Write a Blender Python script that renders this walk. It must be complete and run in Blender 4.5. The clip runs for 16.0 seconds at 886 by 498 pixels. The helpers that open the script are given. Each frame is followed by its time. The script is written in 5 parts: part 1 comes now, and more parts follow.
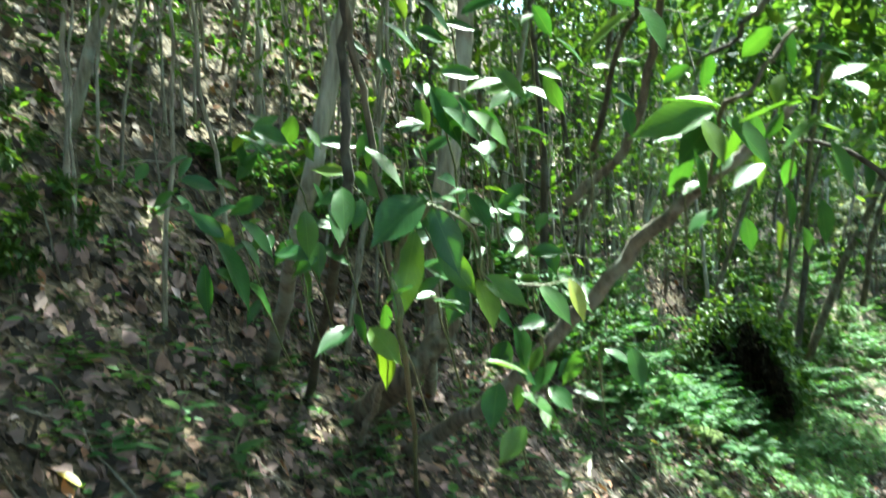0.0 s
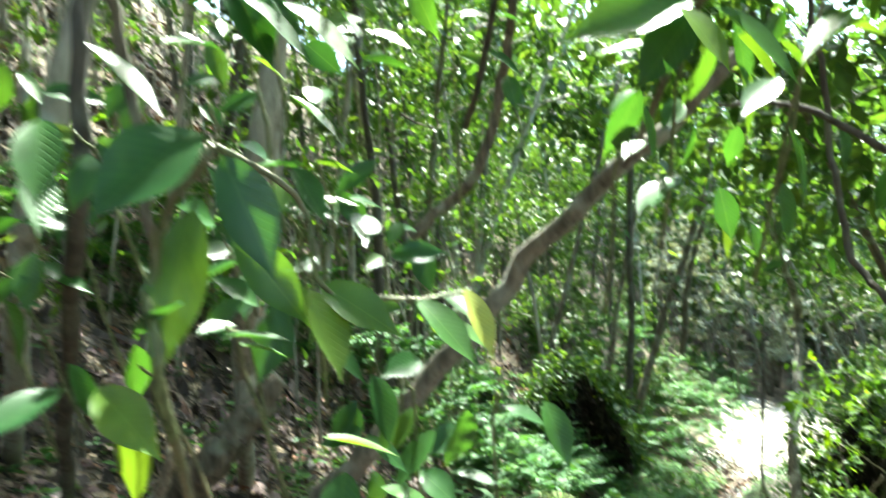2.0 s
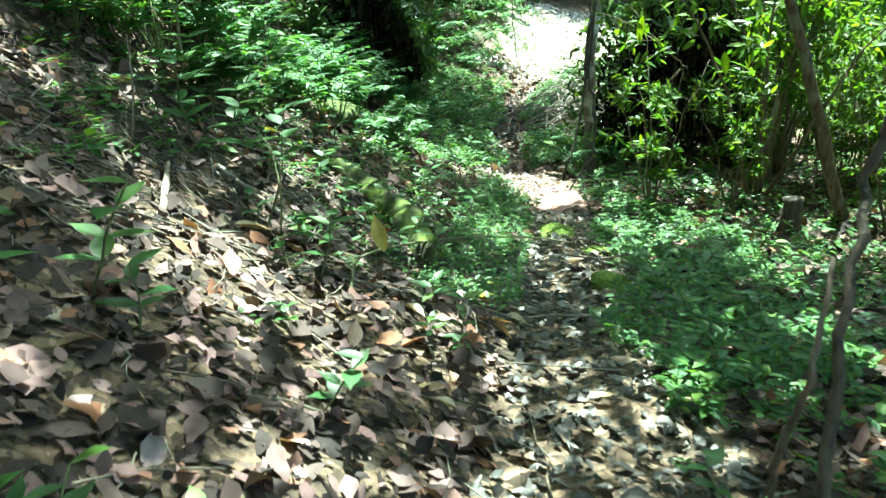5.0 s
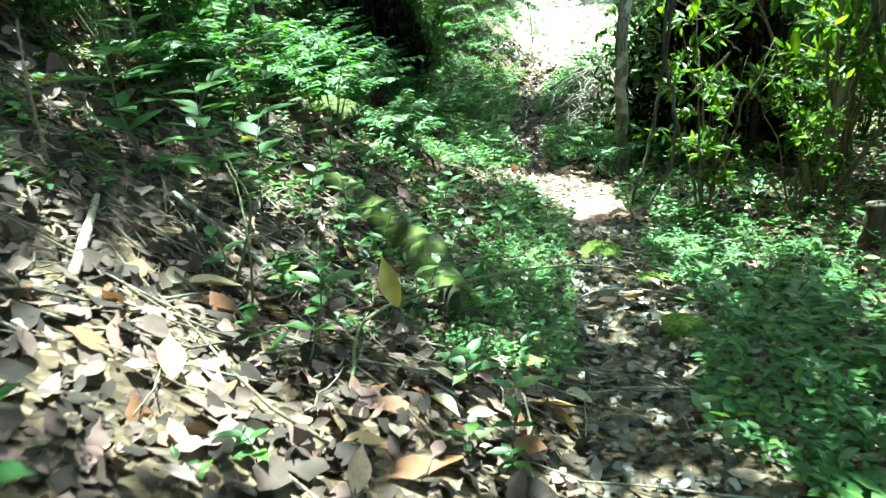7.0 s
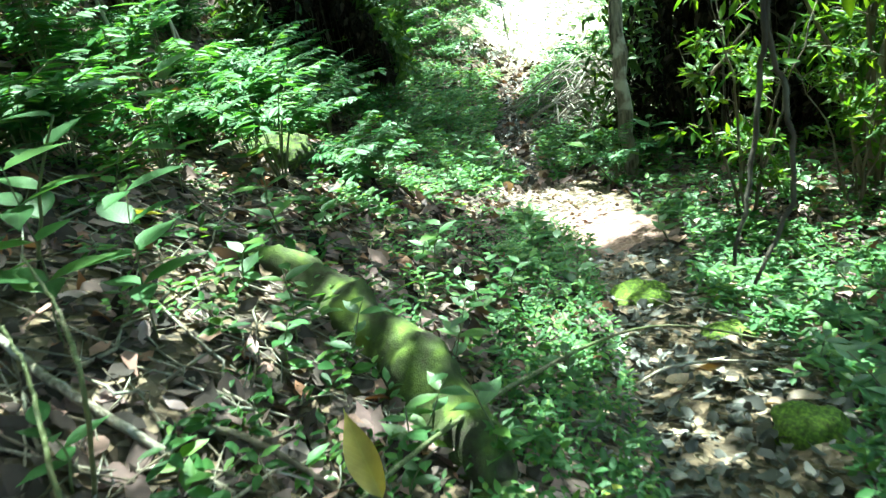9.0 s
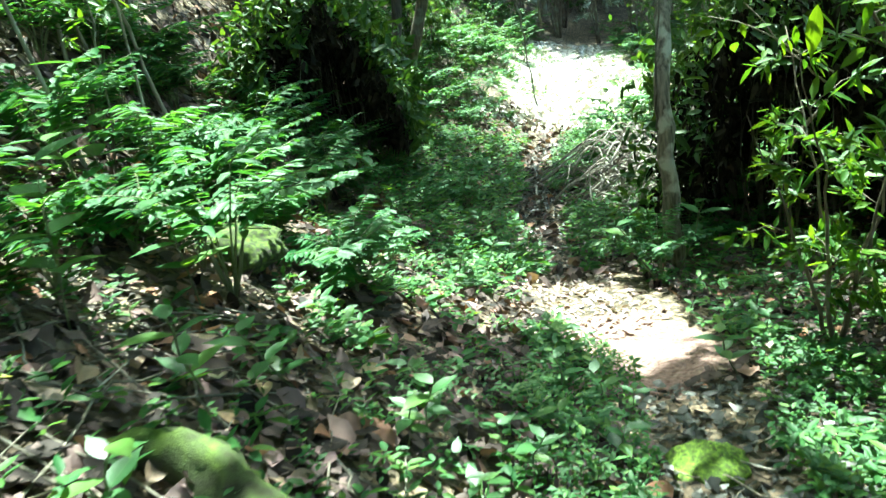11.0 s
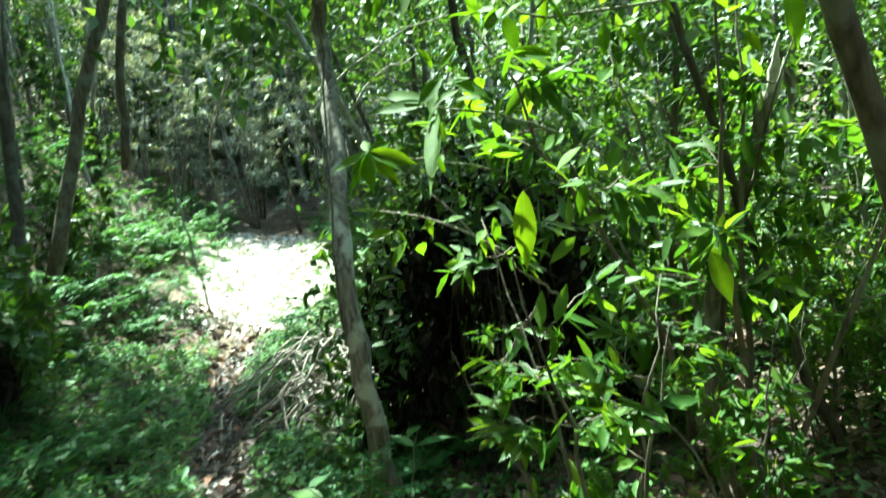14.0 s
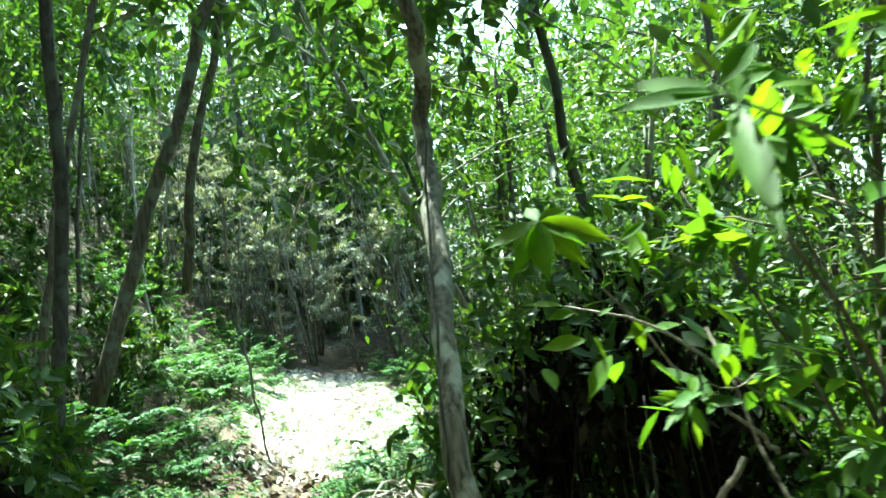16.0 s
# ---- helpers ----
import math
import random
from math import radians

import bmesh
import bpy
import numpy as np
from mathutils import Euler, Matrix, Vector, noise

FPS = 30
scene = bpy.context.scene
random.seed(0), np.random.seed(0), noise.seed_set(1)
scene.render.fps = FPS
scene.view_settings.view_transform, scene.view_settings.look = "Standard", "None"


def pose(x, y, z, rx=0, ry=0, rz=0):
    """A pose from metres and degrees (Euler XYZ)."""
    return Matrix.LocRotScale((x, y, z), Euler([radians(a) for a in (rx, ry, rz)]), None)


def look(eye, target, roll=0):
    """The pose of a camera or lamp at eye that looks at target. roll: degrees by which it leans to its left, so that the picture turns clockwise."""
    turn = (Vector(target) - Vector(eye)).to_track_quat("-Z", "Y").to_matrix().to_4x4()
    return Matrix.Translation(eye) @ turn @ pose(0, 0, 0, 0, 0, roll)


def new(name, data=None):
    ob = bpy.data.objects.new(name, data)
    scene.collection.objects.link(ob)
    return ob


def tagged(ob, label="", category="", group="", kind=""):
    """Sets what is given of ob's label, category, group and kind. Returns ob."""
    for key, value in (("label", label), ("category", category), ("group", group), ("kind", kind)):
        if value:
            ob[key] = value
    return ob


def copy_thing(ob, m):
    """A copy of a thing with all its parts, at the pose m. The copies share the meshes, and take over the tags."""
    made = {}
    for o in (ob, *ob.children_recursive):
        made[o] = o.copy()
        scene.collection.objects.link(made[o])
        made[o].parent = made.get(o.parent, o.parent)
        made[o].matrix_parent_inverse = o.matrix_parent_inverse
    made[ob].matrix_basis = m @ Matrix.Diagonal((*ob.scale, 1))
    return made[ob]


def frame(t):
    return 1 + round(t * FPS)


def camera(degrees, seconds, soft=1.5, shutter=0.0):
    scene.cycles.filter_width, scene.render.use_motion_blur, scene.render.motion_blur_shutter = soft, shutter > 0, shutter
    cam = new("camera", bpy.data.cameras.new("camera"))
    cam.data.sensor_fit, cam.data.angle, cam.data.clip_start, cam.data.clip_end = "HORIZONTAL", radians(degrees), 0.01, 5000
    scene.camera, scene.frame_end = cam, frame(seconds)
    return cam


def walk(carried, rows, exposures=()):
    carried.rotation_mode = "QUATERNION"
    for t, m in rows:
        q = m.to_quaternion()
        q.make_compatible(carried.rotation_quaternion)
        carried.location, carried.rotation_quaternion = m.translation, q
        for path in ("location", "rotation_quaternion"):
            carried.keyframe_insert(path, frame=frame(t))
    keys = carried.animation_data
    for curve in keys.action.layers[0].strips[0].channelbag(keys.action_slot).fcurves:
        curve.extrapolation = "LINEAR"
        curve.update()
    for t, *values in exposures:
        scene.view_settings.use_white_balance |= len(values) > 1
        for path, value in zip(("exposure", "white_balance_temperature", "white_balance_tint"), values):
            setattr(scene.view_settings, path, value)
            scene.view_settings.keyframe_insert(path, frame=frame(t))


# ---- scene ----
cam = camera(61.0, 16.0, soft=1.4, shutter=0.5)
METRES, EYE, TILT, LEAN, TURN = 10.0, 1.35, 3.0, 0.0, 0.0
ROWS = [
    (0.0, 0.0, 0.0, 0.0, 0.0, 0.0, -0.0),
    (0.5, -0.0016, 0.0206, 0.0046, 2.09, 6.03, -0.05),
    (1.0, -0.0083, 0.0464, -0.001, 0.4, 11.19, -0.91),
    (1.5, -0.0092, 0.0759, -0.0036, -6.12, 10.09, 0.93),
    (2.0, 0.0037, 0.1031, -0.0148, -13.16, 5.02, 2.07),
    (2.5, 0.0165, 0.127, -0.0184, -19.93, -1.85, 1.92),
    (3.0, 0.0273, 0.1597, -0.0336, -26.34, -8.81, 1.47),
    (3.5, 0.0381, 0.1817, -0.0462, -30.66, -18.6, 1.22),
    (4.0, 0.0569, 0.2102, -0.0561, -29.06, -23.59, 0.82),
    (6.5, 0.1069, 0.353, -0.0765, -28.82, -24.32, 1.37),
    (7.0, 0.1258, 0.3801, -0.0861, -28.96, -24.81, 2.19),
    (7.5, 0.1402, 0.41, -0.0915, -29.26, -24.85, 3.59),
    (8.0, 0.1549, 0.4456, -0.0999, -30.01, -24.49, 5.12),
    (8.5, 0.177, 0.4745, -0.107, -30.88, -24.32, 6.74),
    (9.0, 0.1912, 0.5001, -0.111, -32.45, -24.6, 7.64),
    (11.5, 0.2837, 0.6103, -0.122, -30.09, -19.69, 5.96),
    (12.0, 0.3075, 0.6255, -0.1233, -32.48, -20.63, 4.47),
    (12.5, 0.3271, 0.6517, -0.1324, -37.47, -19.85, 3.16),
    (13.0, 0.3528, 0.6748, -0.1297, -44.67, -17.32, 3.9),
    (13.5, 0.3808, 0.6906, -0.1366, -48.62, -13.65, 6.29),
    (14.0, 0.4009, 0.7038, -0.1332, -51.75, -9.15, 7.48),
    (14.5, 0.4147, 0.7292, -0.141, -53.51, -5.13, 7.9),
    (15.0, 0.4307, 0.7569, -0.1393, -54.31, -2.74, 7.19),
    (15.5, 0.451, 0.7821, -0.143, -49.82, -0.14, 6.16),
    (16.0, 0.4613, 0.8142, -0.1536, -47.64, 2.27, 6.36),
]

EXPOSURES = [(0.0, 3.1, 6200, -20), (2.2, 3.4, 6500, -14), (4.0, 3.1, 6100, -21), (9.0, 3.2, 6000, -25), (12.0, 3.02, 6050, -24), (16.0, 2.92, 6150, -25)]
walk(cam, [(t, pose(0, 0, EYE, TILT, LEAN, TURN) @ pose(METRES * x, METRES * y, METRES * z, 90 + pitch, roll, yaw)) for t, x, y, z, yaw, pitch, roll in ROWS], EXPOSURES)

# ---- light ----
TO_SUN = Vector((0.28, 0.44, 1.25)).normalized()
world = bpy.data.worlds.new("sky")
scene.world = world
world.use_nodes = True
sky = world.node_tree.nodes.new("ShaderNodeTexSky")
sky.sky_type, sky.sun_disc = "NISHITA", False
sky.sun_elevation = math.asin(TO_SUN.z)
sky.sun_rotation = math.atan2(TO_SUN.x, TO_SUN.y)
sky.air_density, sky.dust_density, sky.ozone_density = 1.0, 2.5, 1.0
world.node_tree.links.new(sky.outputs[0], world.node_tree.nodes["Background"].inputs[0])
world.node_tree.nodes["Background"].inputs[1].default_value = 0.15
sun = new("sun", bpy.data.lights.new("sun", "SUN"))
sun.data.energy, sun.data.angle, sun.data.color = 4.8, radians(0.6), (1.0, 0.97, 0.92)
sun.matrix_world = look(TO_SUN * 60, (0, 0, 0))

# ---- materials ----
rng = np.random.default_rng(7)


def material(name):
    m = bpy.data.materials.new(name)
    m.use_nodes = True
    return m, m.node_tree.nodes, m.node_tree.links, m.node_tree.nodes["Principled BSDF"]


def ramp(nodes, stops):
    r = nodes.new("ShaderNodeValToRGB")
    while len(r.color_ramp.elements) < len(stops):
        r.color_ramp.elements.new(0.5)
    for e, (p, c) in zip(r.color_ramp.elements, stops):
        e.position, e.color = p, (*c, 1)
    return r


def noise_tex(nodes, links, scale, detail=4.0, coords="Object"):
    co = nodes.new("ShaderNodeTexCoord")
    n = nodes.new("ShaderNodeTexNoise")
    n.inputs["Scale"].default_value, n.inputs["Detail"].default_value = scale, detail
    links.new(co.outputs[coords], n.inputs["Vector"])
    return n


def bump(nodes, links, height, shader, strength=0.5, distance=0.01):
    b = nodes.new("ShaderNodeBump")
    b.inputs["Strength"].default_value, b.inputs["Distance"].default_value = strength, distance
    links.new(height, b.inputs["Height"])
    links.new(b.outputs[0], shader.inputs["Normal"])


def math_node(nodes, links, op, a, b=None, c=None):
    n = nodes.new("ShaderNodeMath")
    n.operation = op
    for k, v in enumerate((a, b, c)):
        if v is None:
            continue
        if isinstance(v, (int, float)):
            n.inputs[k].default_value = v
        else:
            links.new(v, n.inputs[k])
    return n.outputs[0]


def veins(nodes, links, colour):
    """A pale midrib and slanting side veins on a leaf blade: relief and colour."""
    at = nodes.new("ShaderNodeAttribute")
    at.attribute_name = "blade"
    sep = nodes.new("ShaderNodeSeparateXYZ")
    links.new(at.outputs["Vector"], sep.inputs[0])
    off = math_node(nodes, links, "ABSOLUTE", sep.outputs[1])
    run = math_node(nodes, links, "MULTIPLY_ADD", off, -0.55, sep.outputs[0])
    wave_ = math_node(nodes, links, "SINE", math_node(nodes, links, "MULTIPLY", run, 74.0))
    side = math_node(nodes, links, "POWER", math_node(nodes, links, "MULTIPLY_ADD", wave_, 0.5, 0.5), 6.0)
    rib = math_node(nodes, links, "LESS_THAN", off, 0.022)
    both = math_node(nodes, links, "MAXIMUM", math_node(nodes, links, "MULTIPLY", side, 0.35), rib)
    mix = nodes.new("ShaderNodeMix")
    mix.data_type, mix.blend_type = "RGBA", "ADD"
    links.new(math_node(nodes, links, "MULTIPLY", both, 0.3), mix.inputs[0])
    links.new(colour, mix.inputs[6])
    mix.inputs[7].default_value = (0.06, 0.085, 0.03, 1)
    return math_node(nodes, links, "SUBTRACT", 1.0, both), mix.outputs[2]


def leaf_material(name, stops, rough=0.4, through_light=0.35, islands=True, blotch=14.0, spec=0.5):
    """Leaf blades: colour varies from leaf to leaf, with fine blotches, and light passes through them."""
    m, nodes, links, bsdf = material(name)
    pick = nodes.new("ShaderNodeNewGeometry").outputs["Random Per Island"] if islands else nodes.new("ShaderNodeObjectInfo").outputs["Random"]
    r = ramp(nodes, stops)
    links.new(pick, r.inputs[0])
    n = noise_tex(nodes, links, blotch)
    mix = nodes.new("ShaderNodeMix")
    mix.data_type, mix.blend_type = "RGBA", "MULTIPLY"
    mix.inputs[0].default_value = 0.75
    tone = ramp(nodes, [(0.3, (0.55, 0.55, 0.55)), (0.7, (1.0, 1.0, 1.0))])
    links.new(n.outputs["Fac"], tone.inputs[0])
    links.new(r.outputs[0], mix.inputs[6])
    links.new(tone.outputs[0], mix.inputs[7])
    height = noise_tex(nodes, links, blotch * 12, 2.0).outputs["Fac"]
    colour = mix.outputs[2]
    if not islands:
        height, colour = veins(nodes, links, colour)
    links.new(colour, bsdf.inputs["Base Color"])
    bsdf.inputs["Roughness"].default_value = rough
    bsdf.inputs["Specular IOR Level"].default_value = spec
    bump(nodes, links, height, bsdf, 0.35 if islands else 0.22, 0.004)
    if through_light > 0:
        tr = nodes.new("ShaderNodeBsdfTranslucent")
        warm = nodes.new("ShaderNodeMix")
        warm.data_type, warm.blend_type = "RGBA", "MULTIPLY"
        warm.inputs[0].default_value = 1.0
        links.new(colour, warm.inputs[6])
        warm.inputs[7].default_value = (1.9, 1.6, 0.5, 1)
        links.new(warm.outputs[2], tr.inputs[0])
        ms = nodes.new("ShaderNodeMixShader")
        ms.inputs[0].default_value = through_light
        links.new(bsdf.outputs[0], ms.inputs[1])
        links.new(tr.outputs[0], ms.inputs[2])
        links.new(ms.outputs[0], nodes["Material Output"].inputs[0])
    return m


def bark_material(name, dark, light, patch=(0.3, 0.33, 0.28), scale=9.0, rough=0.85):
    """Bark: long fibres, lichen patches, cracks."""
    m, nodes, links, bsdf = material(name)
    co = nodes.new("ShaderNodeTexCoord")
    mp = nodes.new("ShaderNodeMapping")
    mp.inputs["Scale"].default_value = (scale, scale, scale * 0.18)
    links.new(co.outputs["Object"], mp.inputs[0])
    n = nodes.new("ShaderNodeTexNoise")
    n.inputs["Scale"].default_value, n.inputs["Detail"].default_value = 3.0, 8.0
    links.new(mp.outputs[0], n.inputs["Vector"])
    r = ramp(nodes, [(0.32, dark), (0.62, light)])
    links.new(n.outputs["Fac"], r.inputs[0])
    p = noise_tex(nodes, links, 5.0, 5.0)
    pr = ramp(nodes, [(0.52, (0, 0, 0)), (0.62, (0.8, 0.8, 0.8))])
    links.new(p.outputs["Fac"], pr.inputs[0])
    mix = nodes.new("ShaderNodeMix")
    mix.data_type = "RGBA"
    links.new(pr.outputs[0], mix.inputs[0])
    links.new(r.outputs[0], mix.inputs[6])
    mix.inputs[7].default_value = (*patch, 1)
    links.new(mix.outputs[2], bsdf.inputs["Base Color"])
    bsdf.inputs["Roughness"].default_value = rough
    bump(nodes, links, n.outputs["Fac"], bsdf, 0.9, 0.02)
    return m


def spot_mask(nodes, links, centre, radii):
    """A spot of other ground colour round a place of the plan, with a ragged edge."""
    co = nodes.new("ShaderNodeTexCoord")
    mp = nodes.new("ShaderNodeMapping")
    mp.vector_type = "TEXTURE"
    mp.inputs["Location"].default_value = (*centre, 0)
    mp.inputs["Rotation"].default_value = (0, 0, -0.68)
    mp.inputs["Scale"].default_value = (*radii, 1000)
    links.new(co.outputs["Object"], mp.inputs[0])
    ln = nodes.new("ShaderNodeVectorMath")
    ln.operation = "LENGTH"
    links.new(mp.outputs[0], ln.inputs[0])
    edge = noise_tex(nodes, links, 1.8, 5.0)
    far = math_node(nodes, links, "MULTIPLY_ADD", edge.outputs["Fac"], 0.9, math_node(nodes, links, "SUBTRACT", ln.outputs["Value"], 0.45))
    r = ramp(nodes, [(0.8, (1, 1, 1)), (1.0, (0, 0, 0))])
    links.new(far, r.inputs[0])
    return r.outputs[0]


def soil_material():
    """Dark soil under crumbled leaves: chips of tan and brown in many sizes."""
    m, nodes, links, bsdf = material("forest_soil")
    co = nodes.new("ShaderNodeTexCoord")
    warp = noise_tex(nodes, links, 6.0, 3.0)
    add = nodes.new("ShaderNodeMix")
    add.data_type, add.blend_type = "RGBA", "ADD"
    add.inputs[0].default_value = 0.12
    links.new(co.outputs["Object"], add.inputs[6])
    links.new(warp.outputs["Color"], add.inputs[7])
    v = nodes.new("ShaderNodeTexVoronoi")
    v.inputs["Scale"].default_value = 22.0
    links.new(add.outputs[2], v.inputs["Vector"])
    sep = nodes.new("ShaderNodeSeparateColor")
    links.new(v.outputs["Color"], sep.inputs[0])
    chips = ramp(nodes, [(0.0, (0.035, 0.026, 0.018)), (0.3, (0.075, 0.053, 0.036)), (0.6, (0.15, 0.105, 0.07)), (0.85, (0.23, 0.165, 0.115)), (1.0, (0.31, 0.24, 0.18))])
    links.new(sep.outputs[0], chips.inputs[0])
    big = noise_tex(nodes, links, 1.6, 6.0)
    dark = ramp(nodes, [(0.35, (0.35, 0.33, 0.30)), (0.65, (1.0, 1.0, 1.0))])
    links.new(big.outputs["Fac"], dark.inputs[0])
    mix = nodes.new("ShaderNodeMix")
    mix.data_type, mix.blend_type = "RGBA", "MULTIPLY"
    mix.inputs[0].default_value = 1.0
    links.new(chips.outputs[0], mix.inputs[6])
    links.new(dark.outputs[0], mix.inputs[7])
    colour = mix.outputs[2]
    grit = noise_tex(nodes, links, 30.0, 6.0)
    # the first spot pales the clearing's dry ground for its sun glare
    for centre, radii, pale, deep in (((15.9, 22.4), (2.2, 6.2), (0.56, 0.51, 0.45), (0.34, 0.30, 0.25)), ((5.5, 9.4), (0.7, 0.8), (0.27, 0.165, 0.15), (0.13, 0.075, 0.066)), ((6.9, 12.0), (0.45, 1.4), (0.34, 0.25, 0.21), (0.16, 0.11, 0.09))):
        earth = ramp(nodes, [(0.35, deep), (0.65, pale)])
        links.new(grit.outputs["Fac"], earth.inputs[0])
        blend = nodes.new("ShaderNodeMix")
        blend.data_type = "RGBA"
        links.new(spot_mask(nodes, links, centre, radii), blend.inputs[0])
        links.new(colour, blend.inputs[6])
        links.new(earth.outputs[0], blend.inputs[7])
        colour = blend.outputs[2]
    links.new(colour, bsdf.inputs["Base Color"])
    bsdf.inputs["Roughness"].default_value = 0.95
    bump(nodes, links, v.outputs["Distance"], bsdf, 0.8, 0.03)
    return m


def moss_material(name, stops):
    m, nodes, links, bsdf = material(name)
    n = noise_tex(nodes, links, 9.0, 8.0)
    r = ramp(nodes, stops)
    links.new(n.outputs["Fac"], r.inputs[0])
    links.new(r.outputs[0], bsdf.inputs["Base Color"])
    bsdf.inputs["Roughness"].default_value = 1.0
    f = noise_tex(nodes, links, 160.0, 3.0)
    bump(nodes, links, f.outputs["Fac"], bsdf, 0.7, 0.007)
    return m


SOIL = soil_material()
MOSS = moss_material("moss", [(0.30, (0.05, 0.06, 0.02)), (0.5, (0.11, 0.17, 0.025)), (0.68, (0.22, 0.32, 0.04))])
OLD_MOSS = moss_material("old_moss", [(0.34, (0.022, 0.019, 0.013)), (0.50, (0.045, 0.062, 0.016)), (0.68, (0.12, 0.17, 0.028))])
LITTER = leaf_material("dry_leaves", [(0.0, (0.02, 0.016, 0.016)), (0.3, (0.055, 0.042, 0.04)), (0.55, (0.11, 0.08, 0.076)), (0.74, (0.19, 0.128, 0.128)), (0.87, (0.30, 0.195, 0.198)), (0.93, (0.27, 0.13, 0.075)), (1.0, (0.43, 0.325, 0.345))], 0.7, 0.06, blotch=22.0, spec=0.15)
DRY = leaf_material("dry_leaf_blade", [(0.0, (0.20, 0.13, 0.09)), (0.4, (0.34, 0.24, 0.19)), (0.7, (0.42, 0.26, 0.15)), (0.85, (0.36, 0.32, 0.18)), (1.0, (0.50, 0.41, 0.36))], 0.5, 0.12, islands=False)
YELLOW = leaf_material("yellow_leaf_blade", [(0.0, (0.46, 0.32, 0.10)), (1.0, (0.36, 0.40, 0.08))], 0.45, 0.2, islands=False)
GLOSSY = leaf_material("glossy_leaf", [(0.0, (0.025, 0.085, 0.025)), (0.5, (0.04, 0.12, 0.03)), (0.8, (0.07, 0.165, 0.03)), (1.0, (0.13, 0.22, 0.035))], 0.34, 0.42, islands=False, spec=0.5)
HERB = leaf_material("herb_leaf", [(0.0, (0.035, 0.105, 0.035)), (0.5, (0.06, 0.155, 0.045)), (0.85, (0.095, 0.205, 0.045)), (1.0, (0.135, 0.23, 0.045))], 0.5, 0.4, spec=0.3)
SEED = leaf_material("seedling_leaf", [(0.0, (0.04, 0.11, 0.035)), (0.6, (0.06, 0.16, 0.045)), (1.0, (0.11, 0.21, 0.04))], 0.42, 0.36, islands=False)
FERNY = leaf_material("pinnate_leaf", [(0.0, (0.03, 0.10, 0.035)), (0.6, (0.05, 0.15, 0.045)), (1.0, (0.09, 0.20, 0.05))], 0.5, 0.42, spec=0.28)
LANCE = leaf_material("lance_leaf", [(0.0, (0.035, 0.095, 0.018)), (0.5, (0.065, 0.15, 0.022)), (1.0, (0.12, 0.21, 0.028))], 0.45, 0.5, spec=0.35)
DUSTY = leaf_material("dusty_leaf", [(0.0, (0.13, 0.17, 0.14)), (0.6, (0.23, 0.27, 0.24)), (1.0, (0.38, 0.42, 0.39))], 0.6, 0.2)
# dry grass, lightened to stand for the glare of full sun
SUNLIT_STRAW = leaf_material("sunlit_straw", [(0.0, (0.42, 0.39, 0.36)), (0.6, (0.56, 0.53, 0.50)), (1.0, (0.70, 0.67, 0.63))], 0.6, 0.03)
# pale leaf crumbs, lightened further to paint the path's sun patch
SUNLIT_CRUMBS = leaf_material("sunlit_crumbled_leaves", [(0.0, (0.20, 0.11, 0.10)), (0.5, (0.32, 0.225, 0.215)), (1.0, (0.50, 0.42, 0.41))], 0.6, 0.05)
WET_AND_SHADED = leaf_material("damp_and_shaded_leaves", [(0.0, (0.018, 0.017, 0.016)), (0.45, (0.042, 0.040, 0.038)), (0.75, (0.085, 0.08, 0.077)), (0.92, (0.15, 0.14, 0.135)), (1.0, (0.25, 0.225, 0.21))], 0.42, 0.04, blotch=22.0)
# near-black leaves that paint the shade inside the hollow thickets
HOLLOW_SHADE = leaf_material("hollow_shade_leaves", [(0.0, (0.010, 0.009, 0.007)), (0.7, (0.024, 0.020, 0.015)), (1.0, (0.06, 0.05, 0.038))], 0.8, 0.0, spec=0.1)
CANOPY = leaf_material("canopy_leaf", [(0.0, (0.03, 0.075, 0.02)), (0.6, (0.05, 0.115, 0.028)), (1.0, (0.09, 0.16, 0.035))], 0.45, 0.45)
PALE = bark_material("pale_bark", (0.13, 0.115, 0.09), (0.33, 0.30, 0.25), (0.36, 0.37, 0.33))
MOTTLED = bark_material("mottled_bark", (0.045, 0.04, 0.032), (0.20, 0.18, 0.15), (0.40, 0.41, 0.37), 11.0)
PALEWOOD = bark_material("pale_split_wood", (0.38, 0.34, 0.28), (0.62, 0.58, 0.52), (0.55, 0.52, 0.47), 20.0)
BROWN = bark_material("brown_bark", (0.045, 0.035, 0.026), (0.14, 0.11, 0.08), (0.18, 0.18, 0.14))
GREYBARK = bark_material("grey_brown_bark", (0.07, 0.06, 0.047), (0.20, 0.175, 0.14), (0.25, 0.25, 0.22))
DARKBARK = bark_material("dark_bark", (0.02, 0.017, 0.013), (0.075, 0.06, 0.048), (0.10, 0.10, 0.08))
STEM = bark_material("green_stem", (0.06, 0.075, 0.03), (0.13, 0.15, 0.06), (0.15, 0.13, 0.08), 20.0, 0.6)
TWIG = bark_material("dead_twig", (0.10, 0.08, 0.06), (0.30, 0.26, 0.21), (0.33, 0.31, 0.28), 16.0)


# ---- meshes ----
FACES = {}


